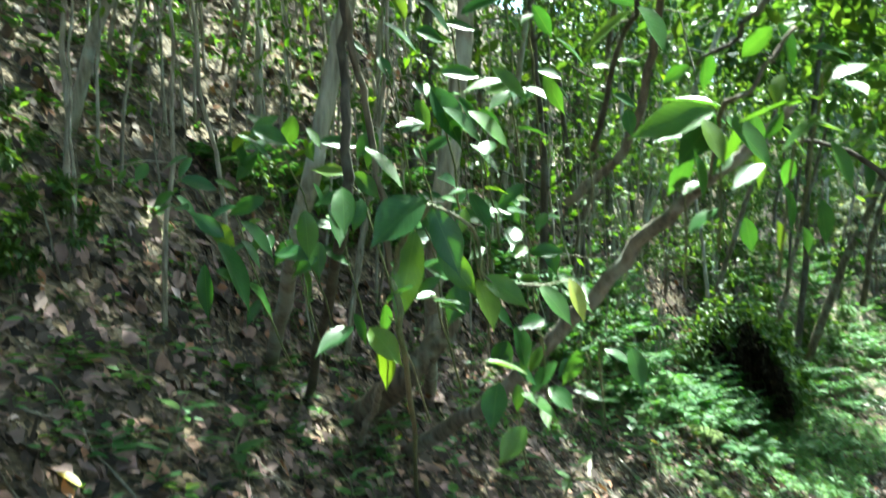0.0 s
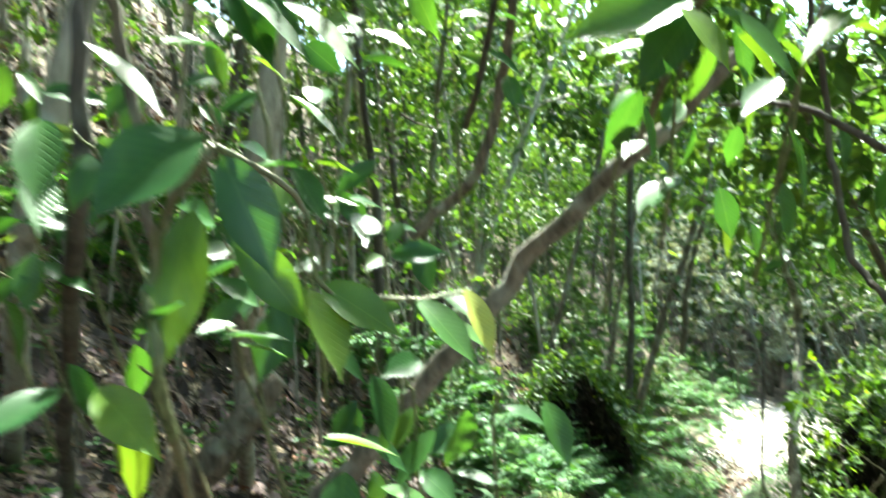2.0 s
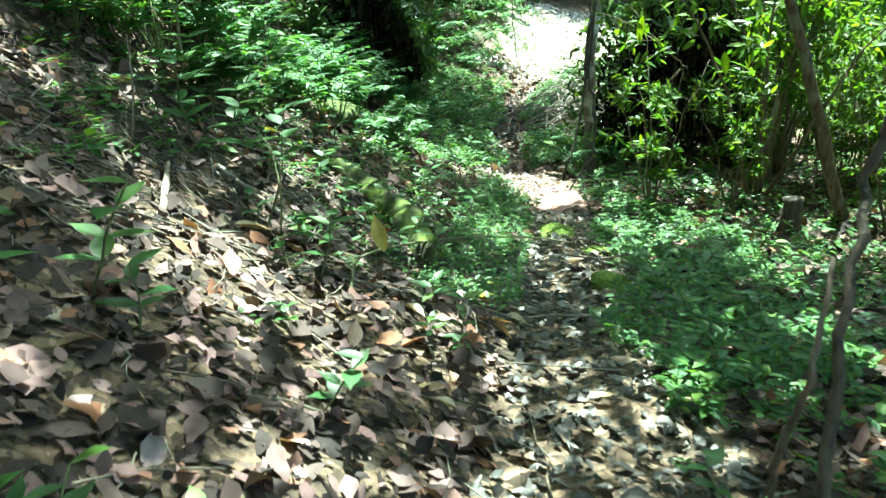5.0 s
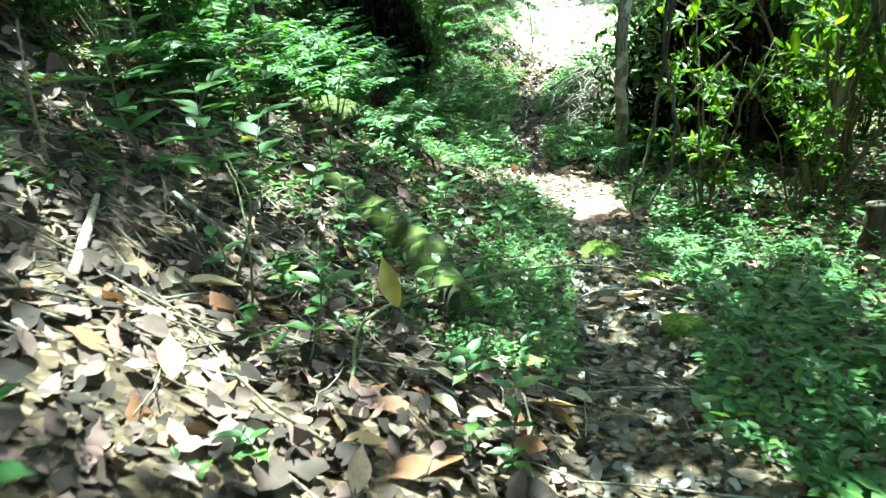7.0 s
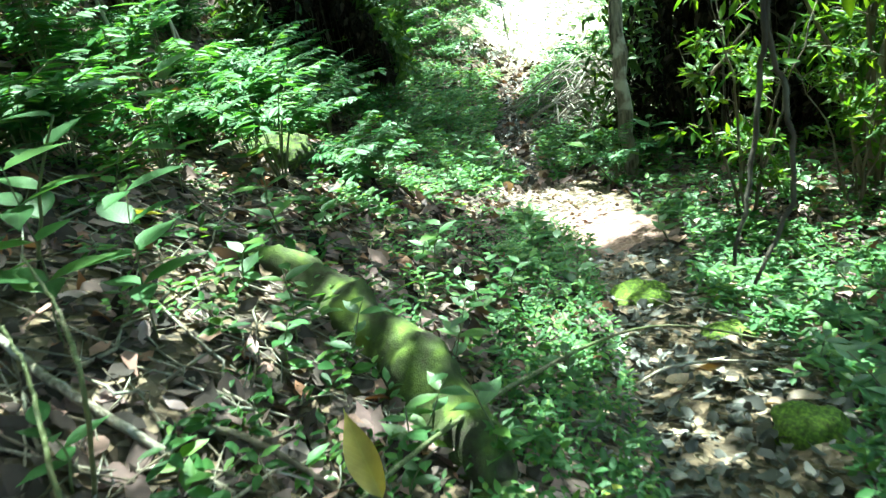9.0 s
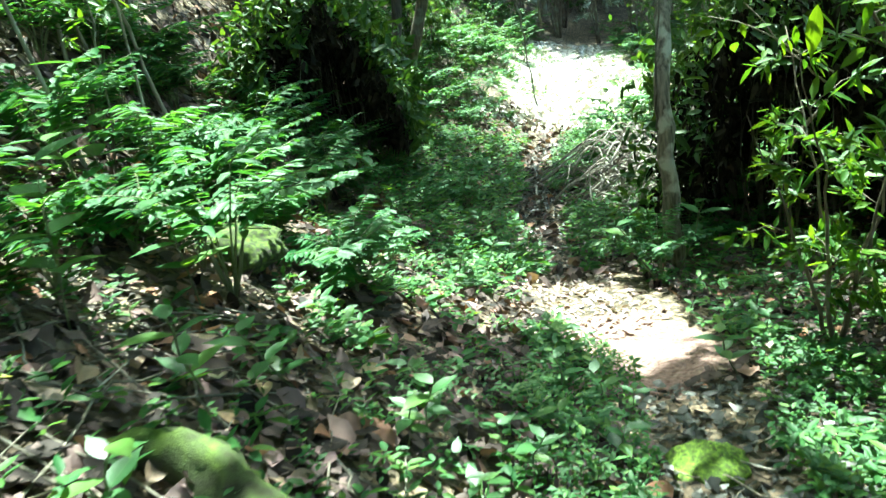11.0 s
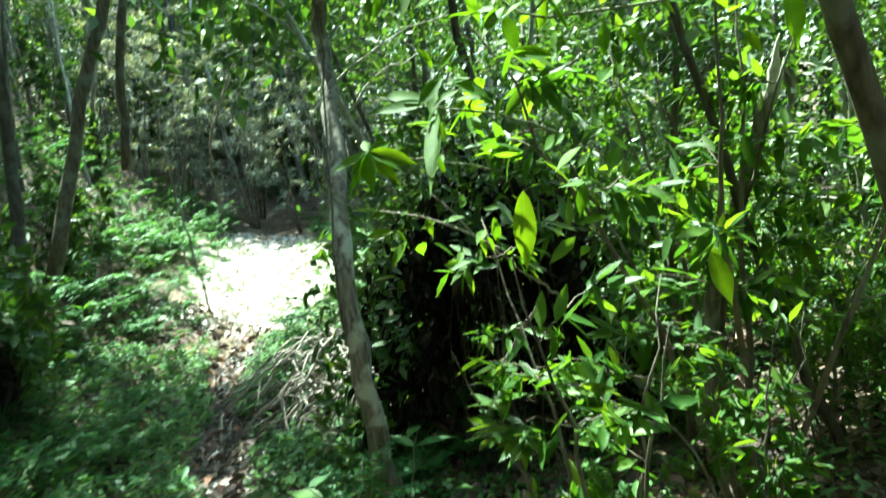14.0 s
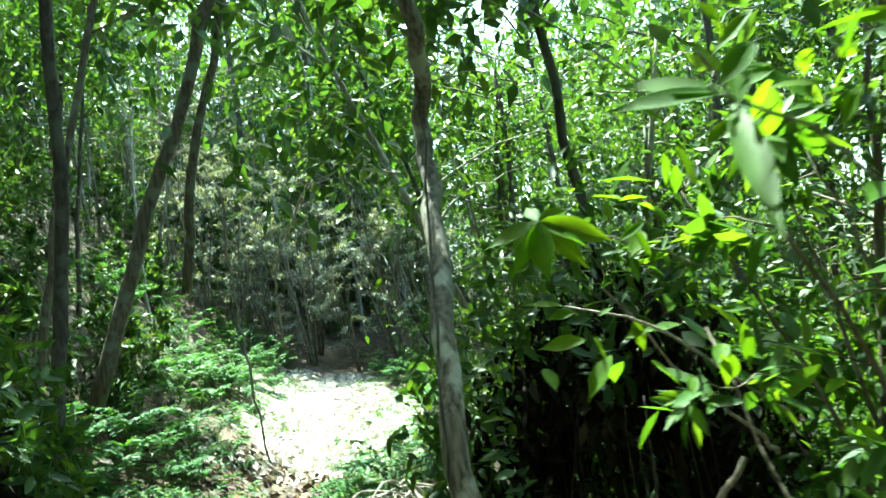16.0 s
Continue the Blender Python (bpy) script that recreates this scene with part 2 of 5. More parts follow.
class Acc:
    """Gathers vertices and faces of one mesh."""

    def __init__(self):
        self.v, self.f, self.m, self.n, self.slot, self.b = [], [], [], 0, 0, []

    def add(self, verts, faces):
        verts = np.asarray(verts, float).reshape(-1, 3)
        self.v.append(verts)
        for block in faces:
            self.f.append(np.asarray(block, int) + self.n)
            self.m.append(self.slot)
        self.n += len(verts)

    def mesh(self, name, mat, smooth=True):
        me = bpy.data.meshes.new(name)
        v = np.concatenate(self.v)
        sizes = np.concatenate([np.full(len(b), b.shape[1]) for b in self.f])
        loops = np.concatenate([b.ravel() for b in self.f])
        me.vertices.add(len(v))
        me.vertices.foreach_set("co", v.ravel())
        me.loops.add(len(loops))
        me.loops.foreach_set("vertex_index", loops)
        me.polygons.add(len(sizes))
        me.polygons.foreach_set("loop_start", np.concatenate([[0], np.cumsum(sizes)[:-1]]))
        me.polygons.foreach_set("use_smooth", np.full(len(sizes), smooth))
        me.polygons.foreach_set("material_index", np.concatenate([np.full(len(b), k) for b, k in zip(self.f, self.m)]))
        me.update(calc_edges=True)
        for one in mat if isinstance(mat, tuple) else (mat,):
            me.materials.append(one)
        if self.b and sum(len(b) for b in self.b) == len(v):
            me.attributes.new("blade", "FLOAT_VECTOR", "POINT").data.foreach_set("vector", np.concatenate(self.b).ravel())
        FACES[me.name] = (self.f, self.m)
        return me


def unit(a):
    return a / np.maximum(np.linalg.norm(a, axis=-1, keepdims=True), 1e-9)


def blade(stations, belly=0.42, fold=0.25, droop=0.2, wavy=0.0):
    """A leaf blade of length 1 along x, half-width 0.5, folded at its midrib and drooping: vertices and faces."""
    ts = np.linspace(0, 1, stations)
    v, quads, tris = [(0, 0, 0)], [], []
    for i, t in enumerate(ts[1:-1]):
        w = 0.5 * (math.sin(math.pi * t ** (math.log(0.5) / math.log(belly)))) ** (0.72 + 0.95 * t)
        z = -droop * t * t
        lift = fold * w + wavy * math.sin(9 * t)
        v += [(t, w, z + lift), (t, 0, z), (t, -w, z + lift - 1.6 * wavy * math.sin(9 * t + 1))]
    v.append((1, 0, -droop))
    n = len(v)
    tris += [(0, 2, 1), (0, 3, 2), (n - 1, n - 4, n - 3), (n - 1, n - 3, n - 2)]
    for i in range(stations - 3):
        a = 1 + 3 * i
        quads += [(a, a + 1, a + 4, a + 3), (a + 1, a + 2, a + 5, a + 4)]
    return np.array(v), [np.array(tris)] + ([np.array(quads)] if quads else [])


SIMPLE = (np.array([(0, 0, 0), (0.33, 0.5, 0.10), (0.7, 0.38, 0.02), (1, 0, -0.15), (0.7, -0.38, 0.02), (0.33, -0.5, 0.10)]) * (1, 0.9, 1),
          [np.array([(0, 3, 2, 1), (0, 5, 4, 3)])])
FARLEAF = (np.array([(0, 0, 0), (0.42, 0.46, 0.10), (1, 0, -0.12), (0.42, -0.46, 0.10)]), [np.array([(0, 2, 1), (0, 3, 2)])])
CURLED = [blade(int(rng.integers(5, 7)), rng.uniform(0.36, 0.62), rng.uniform(-0.4, 0.6), rng.uniform(-0.15, 0.25), rng.uniform(0.02, 0.09)) for _ in range(12)]
CURLED = [(v + rng.normal(0, 0.045, v.shape) * (v[:, :1] > 0), f) for v, f in CURLED]


def spread(acc, template, pos, along, up, length, width):
    """Lays one leaf template at every place: along its stalk, facing up."""
    tv, tf = template
    pos, along, up = (np.asarray(a, float) for a in (pos, along, up))
    x = unit(along)
    y = unit(np.cross(up, x))
    z = np.cross(x, y)
    length, width = np.broadcast_to(length, len(pos)), np.broadcast_to(width, len(pos))
    v = (pos[:, None] + x[:, None] * (tv[None, :, :1] * length[:, None, None]) + y[:, None] * (tv[None, :, 1:2] * width[:, None, None])
         + z[:, None] * (tv[None, :, 2:] * width[:, None, None]))
    off = np.arange(len(pos)) * len(tv)
    if len(pos) == 1:
        acc.b.append(tv)
    acc.add(v, [(f[None] + off[:, None, None]).reshape(-1, f.shape[1]) for f in tf])


def tube(acc, points, radii, sides=7, knobby=0.0):
    """A round, tapering limb along points."""
    p = np.asarray(points, float)
    r = np.interp(np.linspace(0, 1, len(p)), np.linspace(0, 1, len(radii)), radii) if len(radii) != len(p) else np.asarray(radii, float)
    d = unit(np.gradient(p, axis=0))
    ref = np.array([0.31, 0.95, 0.05]) if abs(d[:, 2]).mean() > 0.6 else np.array([0.1, 0.2, 1.0])
    a = unit(np.cross(d, ref))
    b = np.cross(d, a)
    ang = np.linspace(0, 2 * math.pi, sides, endpoint=False)
    rr = r[:, None] * (1 + knobby * rng.uniform(-1, 1, (len(p), sides)))
    v = p[:, None] + rr[..., None] * (np.cos(ang)[None, :, None] * a[:, None] + np.sin(ang)[None, :, None] * b[:, None])
    n, m = len(p), sides
    i, j = np.meshgrid(np.arange(n - 1), np.arange(m), indexing="ij")
    q = np.stack([i * m + j, i * m + (j + 1) % m, (i + 1) * m + (j + 1) % m, (i + 1) * m + j], -1).reshape(-1, 4)
    acc.add(v.reshape(-1, 3), [q, np.arange(m)[None, ::-1], np.arange(m)[None] + (n - 1) * m])


def bend(points, n=14, wobble=0.02):
    """A smooth line through points with a slight natural wobble."""
    p = np.asarray(points, float)
    s = np.linspace(0, len(p) - 1, n)
    i = np.clip(s.astype(int), 0, len(p) - 2)
    f = (s - i)[:, None]
    m = np.gradient(p, axis=0)
    out = ((2 * f ** 3 - 3 * f ** 2 + 1) * p[i] + (f ** 3 - 2 * f ** 2 + f) * m[i] + (3 * f ** 2 - 2 * f ** 3) * p[i + 1] + (f ** 3 - f ** 2) * m[i + 1])
    w = rng.normal(0, wobble, out.shape)
    w[0] = w[-1] = 0
    return out + w


def part(name, acc, mat, parent=None, label="", smooth=True):
    ob = new(name, acc.mesh(name, mat, smooth))
    if parent is not None:
        ob.parent = parent
    if label:
        ob["label"] = label
    return ob


def empty(name, at, label, category, group=""):
    ob = new(name)
    ob.empty_display_size = 0.1
    ob.matrix_basis = Matrix.Translation(at)
    return tagged(ob, label, category, group)


# ---- ground ----
TRAIL = np.array([(-1.5, -9, 1.2), (-0.5, -4, 0.5), (0.3, 0, 0.0), (0.95, 2.1, -0.5), (1.7, 3.8, -0.83), (2.5, 5.0, -1.05), (3.5, 6.3, -1.31),
                  (5.5, 8.9, -1.77), (6.6, 11.4, -2.04), (7.6, 13.1, -2.1), (9.2, 15.4, -2.14), (10.6, 17.0, -2.14), (13.2, 19.5, -2.15), (16.6, 23.2, -1.95), (20, 27.5, -1.4), (27, 36, 0.3)], float)
def trail_at(x, y):
    """Signed distance from the trail (left is positive) and the trail's height beside each place."""
    best = np.full(np.shape(x), 1e9); side = np.zeros(np.shape(x)); base = np.zeros(np.shape(x)); wsum = np.zeros(np.shape(x))
    for a, b in zip(TRAIL[:-1], TRAIL[1:]):
        d = b[:2] - a[:2]; n2 = d @ d
        t = np.clip(((x - a[0]) * d[0] + (y - a[1]) * d[1]) / n2, 0, 1)
        px, py = x - a[0] - t * d[0], y - a[1] - t * d[1]
        r = np.hypot(px, py)
        w = 1 / (r + 0.05) ** 6
        s = np.sign(d[0] * py - d[1] * px)
        base += w * (a[2] + t * (b[2] - a[2])); wsum += w
        side = np.where(r < best, s, side); best = np.minimum(best, r)
    return best * side, base / wsum
def wave(x, y, f, s):
    return np.sin(f * (0.8 * x + 0.6 * y) + s) * np.sin(f * (0.61 * y - 0.75 * x) + 1.7 * s) + 0.5 * np.sin(1.9 * f * (0.3 * x + 0.95 * y) + 2.3 * s) * np.sin(2.2 * f * (0.9 * x - 0.2 * y) + s)
def ground_z(x, y):
    x, y = np.asarray(x, float), np.asarray(y, float)
    d, base = trail_at(x, y)
    l = np.maximum(d - 0.2, 0)
    left = np.where(l < 3, 0.40 * l + 0.055 * l * l, 1.695 + 1.12 * (l - 3))
    left = np.where(l > 15, 1.695 + 1.12 * 12 + 0.2 * (l - 15), left)
    left = np.minimum(left, 22)
    r = np.maximum(-d - 0.3, 0)
    right = np.where(r < 2.5, -0.10 * r, -0.25 + 0.10 * (r - 2.5))
    right = np.minimum(right, 4)
    rough = 0.035 * wave(x, y, 1.3, 0.4) + 0.018 * wave(x, y, 4.1, 1.3)
    return base + left + right + rough * np.clip(np.abs(d) * 0.8 + 0.35, 0, 1.6)


def slope_up(x, y):
    e = 0.05
    return unit(np.stack([ground_z(x - e, y) - ground_z(x + e, y), ground_z(x, y - e) - ground_z(x, y + e), np.full(np.shape(x), 2 * e)], -1))


def lines(lo, hi, near, far):
    inner = np.arange(lo, hi, near)
    steps = near * 1.22 ** np.arange(1, 60)
    out = np.cumsum(steps)
    out = out[out < far]
    return np.concatenate([(lo - out)[::-1], inner, hi + out])


gx, gy = lines(-4, 10, 0.09, 260), lines(-1, 15, 0.09, 260)
X, Y = np.meshgrid(gx, gy, indexing="ij")
Z = ground_z(X, Y)
near = (X > -4.2) & (X < 10.2) & (Y > -1.2) & (Y < 15.2)
Z = Z + near * rng.normal(0, 0.008, Z.shape)
acc = Acc()
i, j = np.meshgrid(np.arange(len(gx) - 1), np.arange(len(gy) - 1), indexing="ij")
k = i * len(gy) + j
acc.add(np.stack([X, Y, Z], -1), [np.stack([k, k + len(gy), k + len(gy) + 1, k + 1], -1).reshape(-1, 4)])
ground = tagged(part("ground", acc, SOIL), "dark forest soil covered with crumbled leaves, sloping hillside and footpath", "ground", kind="structure")


def settle(n, x0, x1, y0, y1, keep=None):
    """Random places on the ground within a stretch of the plan."""
    x, y = rng.uniform(x0, x1, n), rng.uniform(y0, y1, n)
    if keep is not None:
        d, _ = trail_at(x, y)
        m = keep(d, x, y)
        x, y = x[m], y[m]
    return np.stack([x, y, ground_z(x, y)], -1)


# ---- leaf litter ----
def litter(name, places, lo, hi, lift, label, tilt=0.35, mat=None, shapes=None):
    acc = Acc()
    n = len(places)
    ang = rng.uniform(0, 2 * math.pi, n)
    up = unit(slope_up(places[:, 0], places[:, 1]) + rng.normal(0, tilt, (n, 3)))
    side = unit(np.cross(up, np.stack([np.cos(ang), np.sin(ang), np.zeros(n)], -1)))
    length = rng.uniform(lo, hi, n) * rng.choice([0.7, 1.0, 1.3], n)
    shapes = shapes or CURLED
    kind = rng.integers(0, len(shapes), n)
    base = places + np.array([0, 0, 1]) * rng.uniform(0.0, lift, n)[:, None] - side * (length / 2)[:, None]
    for k, t in enumerate(shapes):
        m = kind == k
        spread(acc, t, base[m], side[m], up[m], length[m], length[m] * rng.uniform(0.42, 0.68, m.sum()))
    return tagged(part(name, acc, mat or LITTER), label, "leaf litter", kind="stuff")


# beyond y 11.4 the dark damp leaves paint the shade on the path
on_path = lambda d, x, y: (d > -0.75) & (d < 0.35 + 0.12 * np.sin(2.1 * y)) & (y > 3.2) & ((y < 8.9 + 0.3 * np.sin(3 * x)) | (y > 11.4))
beside = lambda d, x, y: (d > -1.7) & (d < 3.8) & ~on_path(d, x, y) & ~((d > -0.55) & (d < 0.5) & (y > 8.8))
litter("leaf_litter", settle(34000, -3.2, 7.5, 0.4, 11.5, beside), 0.06, 0.14, 0.05, "dry brown and grey fallen leaves covering the slope", 0.38)
litter("leaf_litter", settle(30000, -2.5, 7.5, 1.5, 10.5, beside), 0.015, 0.05, 0.03, "small broken bits of dry leaves between the larger ones", 0.5, shapes=[SIMPLE])
litter("leaf_litter", settle(80000, -0.5, 11, 3, 17, on_path), 0.03, 0.09, 0.035, "damp dark grey leaves trodden into the path, also painting shade on its far stretch", 0.4, WET_AND_SHADED)
litter("leaf_litter", settle(42000, -9, 12, 1, 20, lambda d, x, y: ((d > 3.4) & (d < 10)) | (d < -1.5) | (y > 11)), 0.09, 0.18, 0.05, "dry brown fallen leaves under the trees", 0.5, shapes=[SIMPLE])
litter("leaf_litter", settle(7000, 4, 8.5, 9.65, 12.8, lambda d, x, y: (d > -0.4) & (d < 0.9 - 0.15 * (y - 9))), 0.03, 0.08, 0.02, "pale crumbled leaves on the bare reddish path, lightened for its sun patch", 0.3, SUNLIT_CRUMBS, [SIMPLE])
litter("dry_grass", settle(26000, 9, 22, 15, 29, lambda d, x, y: (np.hypot(x - 15.8, y - 22.3) < 6.2) & (np.abs(d) < 1.3 + 0.4 * np.sin(1.9 * x))), 0.08, 0.2, 0.06, "dry grass and leaves on the clearing, paled for its strong sunlight", 0.6, SUNLIT_STRAW, [SIMPLE])

# larger leaves that lie singly
dry_meshes = []
for t in [blade(9, 0.45, 0.45, -0.2, 0.02), blade(9, 0.5, -0.3, 0.25, 0.04), blade(9, 0.42, 0.7, 0.1, 0.03)]:
    a = Acc()
    a.add(t[0] * (1, 0.46, 0.46), t[1])
    a.b.append(t[0])
    dry_meshes.append(a.mesh("fallen_leaf", DRY))
spots = settle(420, -0.6, 4.6, 2.6, 9.0, lambda d, x, y: (d > -0.7) & (d < 2.3))[:130]
for p in spots:
    ob = new("fallen_leaf", dry_meshes[rng.integers(0, 3)])
    q = Vector(slope_up(p[0], p[1])).to_track_quat("Z", "Y").to_matrix().to_4x4()
    size = rng.uniform(0.11, 0.19)
    ob.matrix_basis = Matrix.Translation((p[0], p[1], p[2] + 0.03)) @ q @ pose(0, 0, 0, rng.normal(0, 14), rng.normal(0, 14), rng.uniform(0, 360)) @ Matrix.Scale(size, 4)
    tagged(ob, "large dry tan leaf, curled, lying on the litter", "fallen leaf", "fallen leaves on the path")

# twigs
for n_twig, zone, longest in ((150, (-1.5, 5.5, 2.2, 9.5), 0.9), (230, (0.6, 3.4, 6.0, 9.2), 1.3)):
    for p in settle(n_twig, *zone, lambda d, x, y: (d > -1.2) & (d < 3)):
        a = Acc()
        ang, ln = rng.uniform(0, math.pi), rng.uniform(0.25, longest)
        xy = p[:2] + np.linspace(-0.5, 0.5, 7)[:, None] * ln * np.array([math.cos(ang), math.sin(ang)]) + rng.normal(0, 0.02, (7, 2))
        r = rng.uniform(0.0025, 0.007)
        pts = np.column_stack([xy, ground_z(xy[:, 0], xy[:, 1]) + r + 0.03])
        tube(a, pts - np.append(p[:2], p[2]), [r, r * 0.5], 5, 0.1)
        ob = part("twig", a, [TWIG, BROWN, GREYBARK][rng.integers(0, 3)])
        ob.location = p
        tagged(ob, "thin dead twig lying on the leaf litter", "twig", "twigs on the ground")


# ---- plant builders ----
def leaf_ring(acc, template, base, n, length, width, spreadout=0.9, lift=0.2, turn=0.0):
    ang = turn + np.arange(n) * 2 * math.pi / n + rng.normal(0, 0.25, n)
    al = np.stack([np.cos(ang) * spreadout, np.sin(ang) * spreadout, np.full(n, lift) + rng.normal(0, 0.2, n)], -1)
    spread(acc, template, np.repeat(np.asarray(base)[None], n, 0), al, np.tile((0, 0, 1.0), (n, 1)), length * rng.uniform(0.75, 1.15, n), width * rng.uniform(0.8, 1.1, n))


def make_seedling(height, leaves, size, at):
    root = empty("seedling", at, "small green seedling with a few broad leaves", "seedling", "seedlings on the forest floor")
    a = Acc()
    top = np.array((rng.normal(0, 0.04), rng.normal(0, 0.04), height))
    line = bend([(0, 0, -0.02), top * 0.5 + rng.normal(0, 0.01, 3), top], 6, 0.003)
    tube(a, line, [0.004, 0.002], 5)
    part("stem", a, STEM, root)
    tpl = blade(7, 0.42, 0.18, 0.25)
    for k in range(leaves):
        b = Acc()
        ang = k * 2.4 + rng.normal(0, 0.2)
        al = np.array([[math.cos(ang), math.sin(ang), 0.25 + rng.normal(0, 0.15)]])
        h = line[2 + (k * 4) // leaves]
        ln = size * rng.uniform(0.75, 1.2)
        spread(b, tpl, h[None], al, np.array([[0, 0, 1.0]]), ln, ln * 0.45)
        part("leaf", b, SEED, root)
    return root


def make_pinnate(height, fronds, at, name="pinnate_shrub"):
    """A shrub of arching stems with paired leaflets."""
    root = empty(name, at, "green undergrowth shrub with feathery paired leaflets", "shrub", "feathery shrubs on the bank")
    tpl = SIMPLE
    for k in range(fronds):
        b = Acc()
        ang = k * 2.4 + rng.normal(0, 0.3)
        out = np.array([math.cos(ang), math.sin(ang), 0])
        h = height * rng.uniform(0.6, 1.0)
        reach = height * rng.uniform(0.35, 0.8)
        line = bend([(0, 0, 0), out * reach * 0.3 + (0, 0, h * 0.7), out * reach + (0, 0, h * 0.85)], 9, 0.004)
        b.slot = 1
        tube(b, line, [0.006, 0.002], 5)
        b.slot = 0
        n = 12
        s = np.linspace(0.35, 1, n)
        idx = s * (len(line) - 1)
        pos = np.stack([np.interp(idx, np.arange(len(line)), line[:, c]) for c in range(3)], -1)
        side = np.cross(out, (0, 0, 1))
        for sg in (-1, 1):
            al = side * sg + out * 0.5 + rng.normal(0, 0.12, (n, 3)) - np.array([0, 0, 0.15])
            spread(b, tpl, pos, al, np.tile((0, 0, 1.0), (n, 1)) + rng.normal(0, 0.2, (n, 3)), 0.15 * (1.15 - 0.5 * s) * rng.uniform(0.8, 1.2, n), 0.052)
        part("frond", b, (FERNY, STEM), root)
    return root


def make_bush(height, stems, leaves, size, mat, at, label, name="shrub", spread_out=0.5, group="", thin=0.33, shape=SIMPLE):
    """A many-stemmed shrub with loose sprays of leaves."""
    root = empty(name, at, label, "shrub", group)
    b = Acc()
    for k in range(stems):
        a = Acc()
        ang = k * 2.4 + rng.normal(0, 0.3)
        out = np.array([math.cos(ang), math.sin(ang), 0]) * height * spread_out * rng.uniform(0.3, 1)
        h = height * rng.uniform(0.65, 1)
        line = bend([(out * 0.05), out * 0.4 + (0, 0, h * 0.5) + rng.normal(0, 0.03, 3), out + (0, 0, h)], 12, 0.012)
        tube(a, line, [0.004 + 0.006 * height, 0.003], 6, 0.08)
        for s in rng.uniform(0.3, 1.0, 7):
            p = line[int(s * 11)]
            tip = p + unit(np.array([rng.normal(), rng.normal(), rng.normal(0.15, 0.25)])) * rng.uniform(0.2, 0.45) * height * 0.45
            tw = bend([p, (p + tip) / 2 + (0, 0, 0.03), tip], 6, 0.006)
            tube(a, tw, [0.004, 0.0015], 3)
            n = max(4, leaves // (stems * 7))
            t = rng.uniform(0.25, 1.0, n)
            pos = p + (tip - p) * t[:, None] + rng.normal(0, 0.02, (n, 3))
            al = unit(tip - p) * 0.6 + rng.normal(0, 0.6, (n, 3)) - np.array([0, 0, 0.2])
            ln = size * rng.uniform(0.6, 1.25, n)
            spread(b, shape, pos, al, np.tile((0, 0, 1.0), (n, 1)) + rng.normal(0, 0.35, (n, 3)), ln, ln * thin)
        part("stem", a, BROWN, root)
    part("foliage", b, mat, root)
    return root


def make_sapling(height, leaves, size, bark, at, label, lean=0.06, low=0.35, radius=None):
    """A thin tree: trunk, a few limbs, and a loose crown of leaves."""
    root = empty("sapling", at, label, "tree", "thin trees of the woods")
    a, c = Acc(), Acc()
    r0 = radius or 0.012 + 0.006 * height
    top = np.array([rng.normal(0, lean) * height, rng.normal(0, lean) * height, height])
    line = bend([(0, 0, -0.1), top * 0.35 + rng.normal(0, 0.03, 3) * height * 0.3, top * 0.7 + rng.normal(0, 0.02, 3) * height * 0.3, top], 18, 0.012)
    tube(a, line, [r0 * 1.25, r0, r0 * 0.8, r0 * 0.35], 8, 0.06)
    part("trunk", a, bark, root)
    for k in range(11):
        s = rng.uniform(low, 1.0)
        p = line[int(s * 17)]
        tip = p + np.array([rng.normal(), rng.normal(), rng.uniform(-0.1, 0.9)]) * height * 0.14
        c.slot = 1
        tube(c, bend([p, (p + tip) / 2 + (0, 0, 0.04), tip], 5, 0.01), [r0 * 0.35, 0.003], 4)
        c.slot = 0
        n = leaves // 11
        pos = p + (tip - p) * rng.uniform(0.3, 1.1, n)[:, None] + rng.normal(0, 0.06 * height ** 0.6, (n, 3))
        al = rng.normal(0, 1, (n, 3)) - np.array([0, 0, 0.5])
        ln = size * rng.uniform(0.6, 1.3, n)
        spread(c, FARLEAF, pos, al, np.tile((0, 0, 1.0), (n, 1)) + rng.normal(0, 0.5, (n, 3)), ln, ln * 0.45)
    part("crown", c, (CANOPY, bark), root)
    return root


def scatter(templates, places, size=(0.8, 1.25), sink=0.0):
    """Sets copies of the templates on the ground, each turned and sized its own way."""
    for k, p in enumerate(places):
        ob = copy_thing(templates[k % len(templates)], Matrix.Identity(4))
        s = rng.uniform(*size)
        ob.matrix_basis = Matrix.Translation((p[0], p[1], p[2] - sink)) @ pose(0, 0, 0, rng.normal(0, 4), rng.normal(0, 4), rng.uniform(0, 360)) @ Matrix.Scale(s, 4)


def scatter_stuff(name, templates, places, size, label, mats):
    """Growth too far and too many to count, joined into one."""
    acc = Acc()
    parts = [[(np.array([v.co for v in o.data.vertices]), o.data) for o in t.children_recursive] for t in templates]
    for k, p in enumerate(places):
        s, ang = rng.uniform(*size), rng.uniform(0, 2 * math.pi)
        c, n = math.cos(ang) * s, math.sin(ang) * s
        turn = np.array([(c, -n, 0), (n, c, 0), (0, 0, s)])
        for v, me in parts[k % len(parts)]:
            base = acc.n
            acc.v.append(v @ turn.T + p)
            acc.n += len(v)
            for block, m in zip(*FACES[me.name]):
                acc.f.append(block + base)
                acc.m.append(mats.index(me.materials[m]))
    return tagged(part(name, acc, tuple(mats)), label, "undergrowth", kind="stuff")


def on(x, y):
    return (x, y, float(ground_z(x, y)))


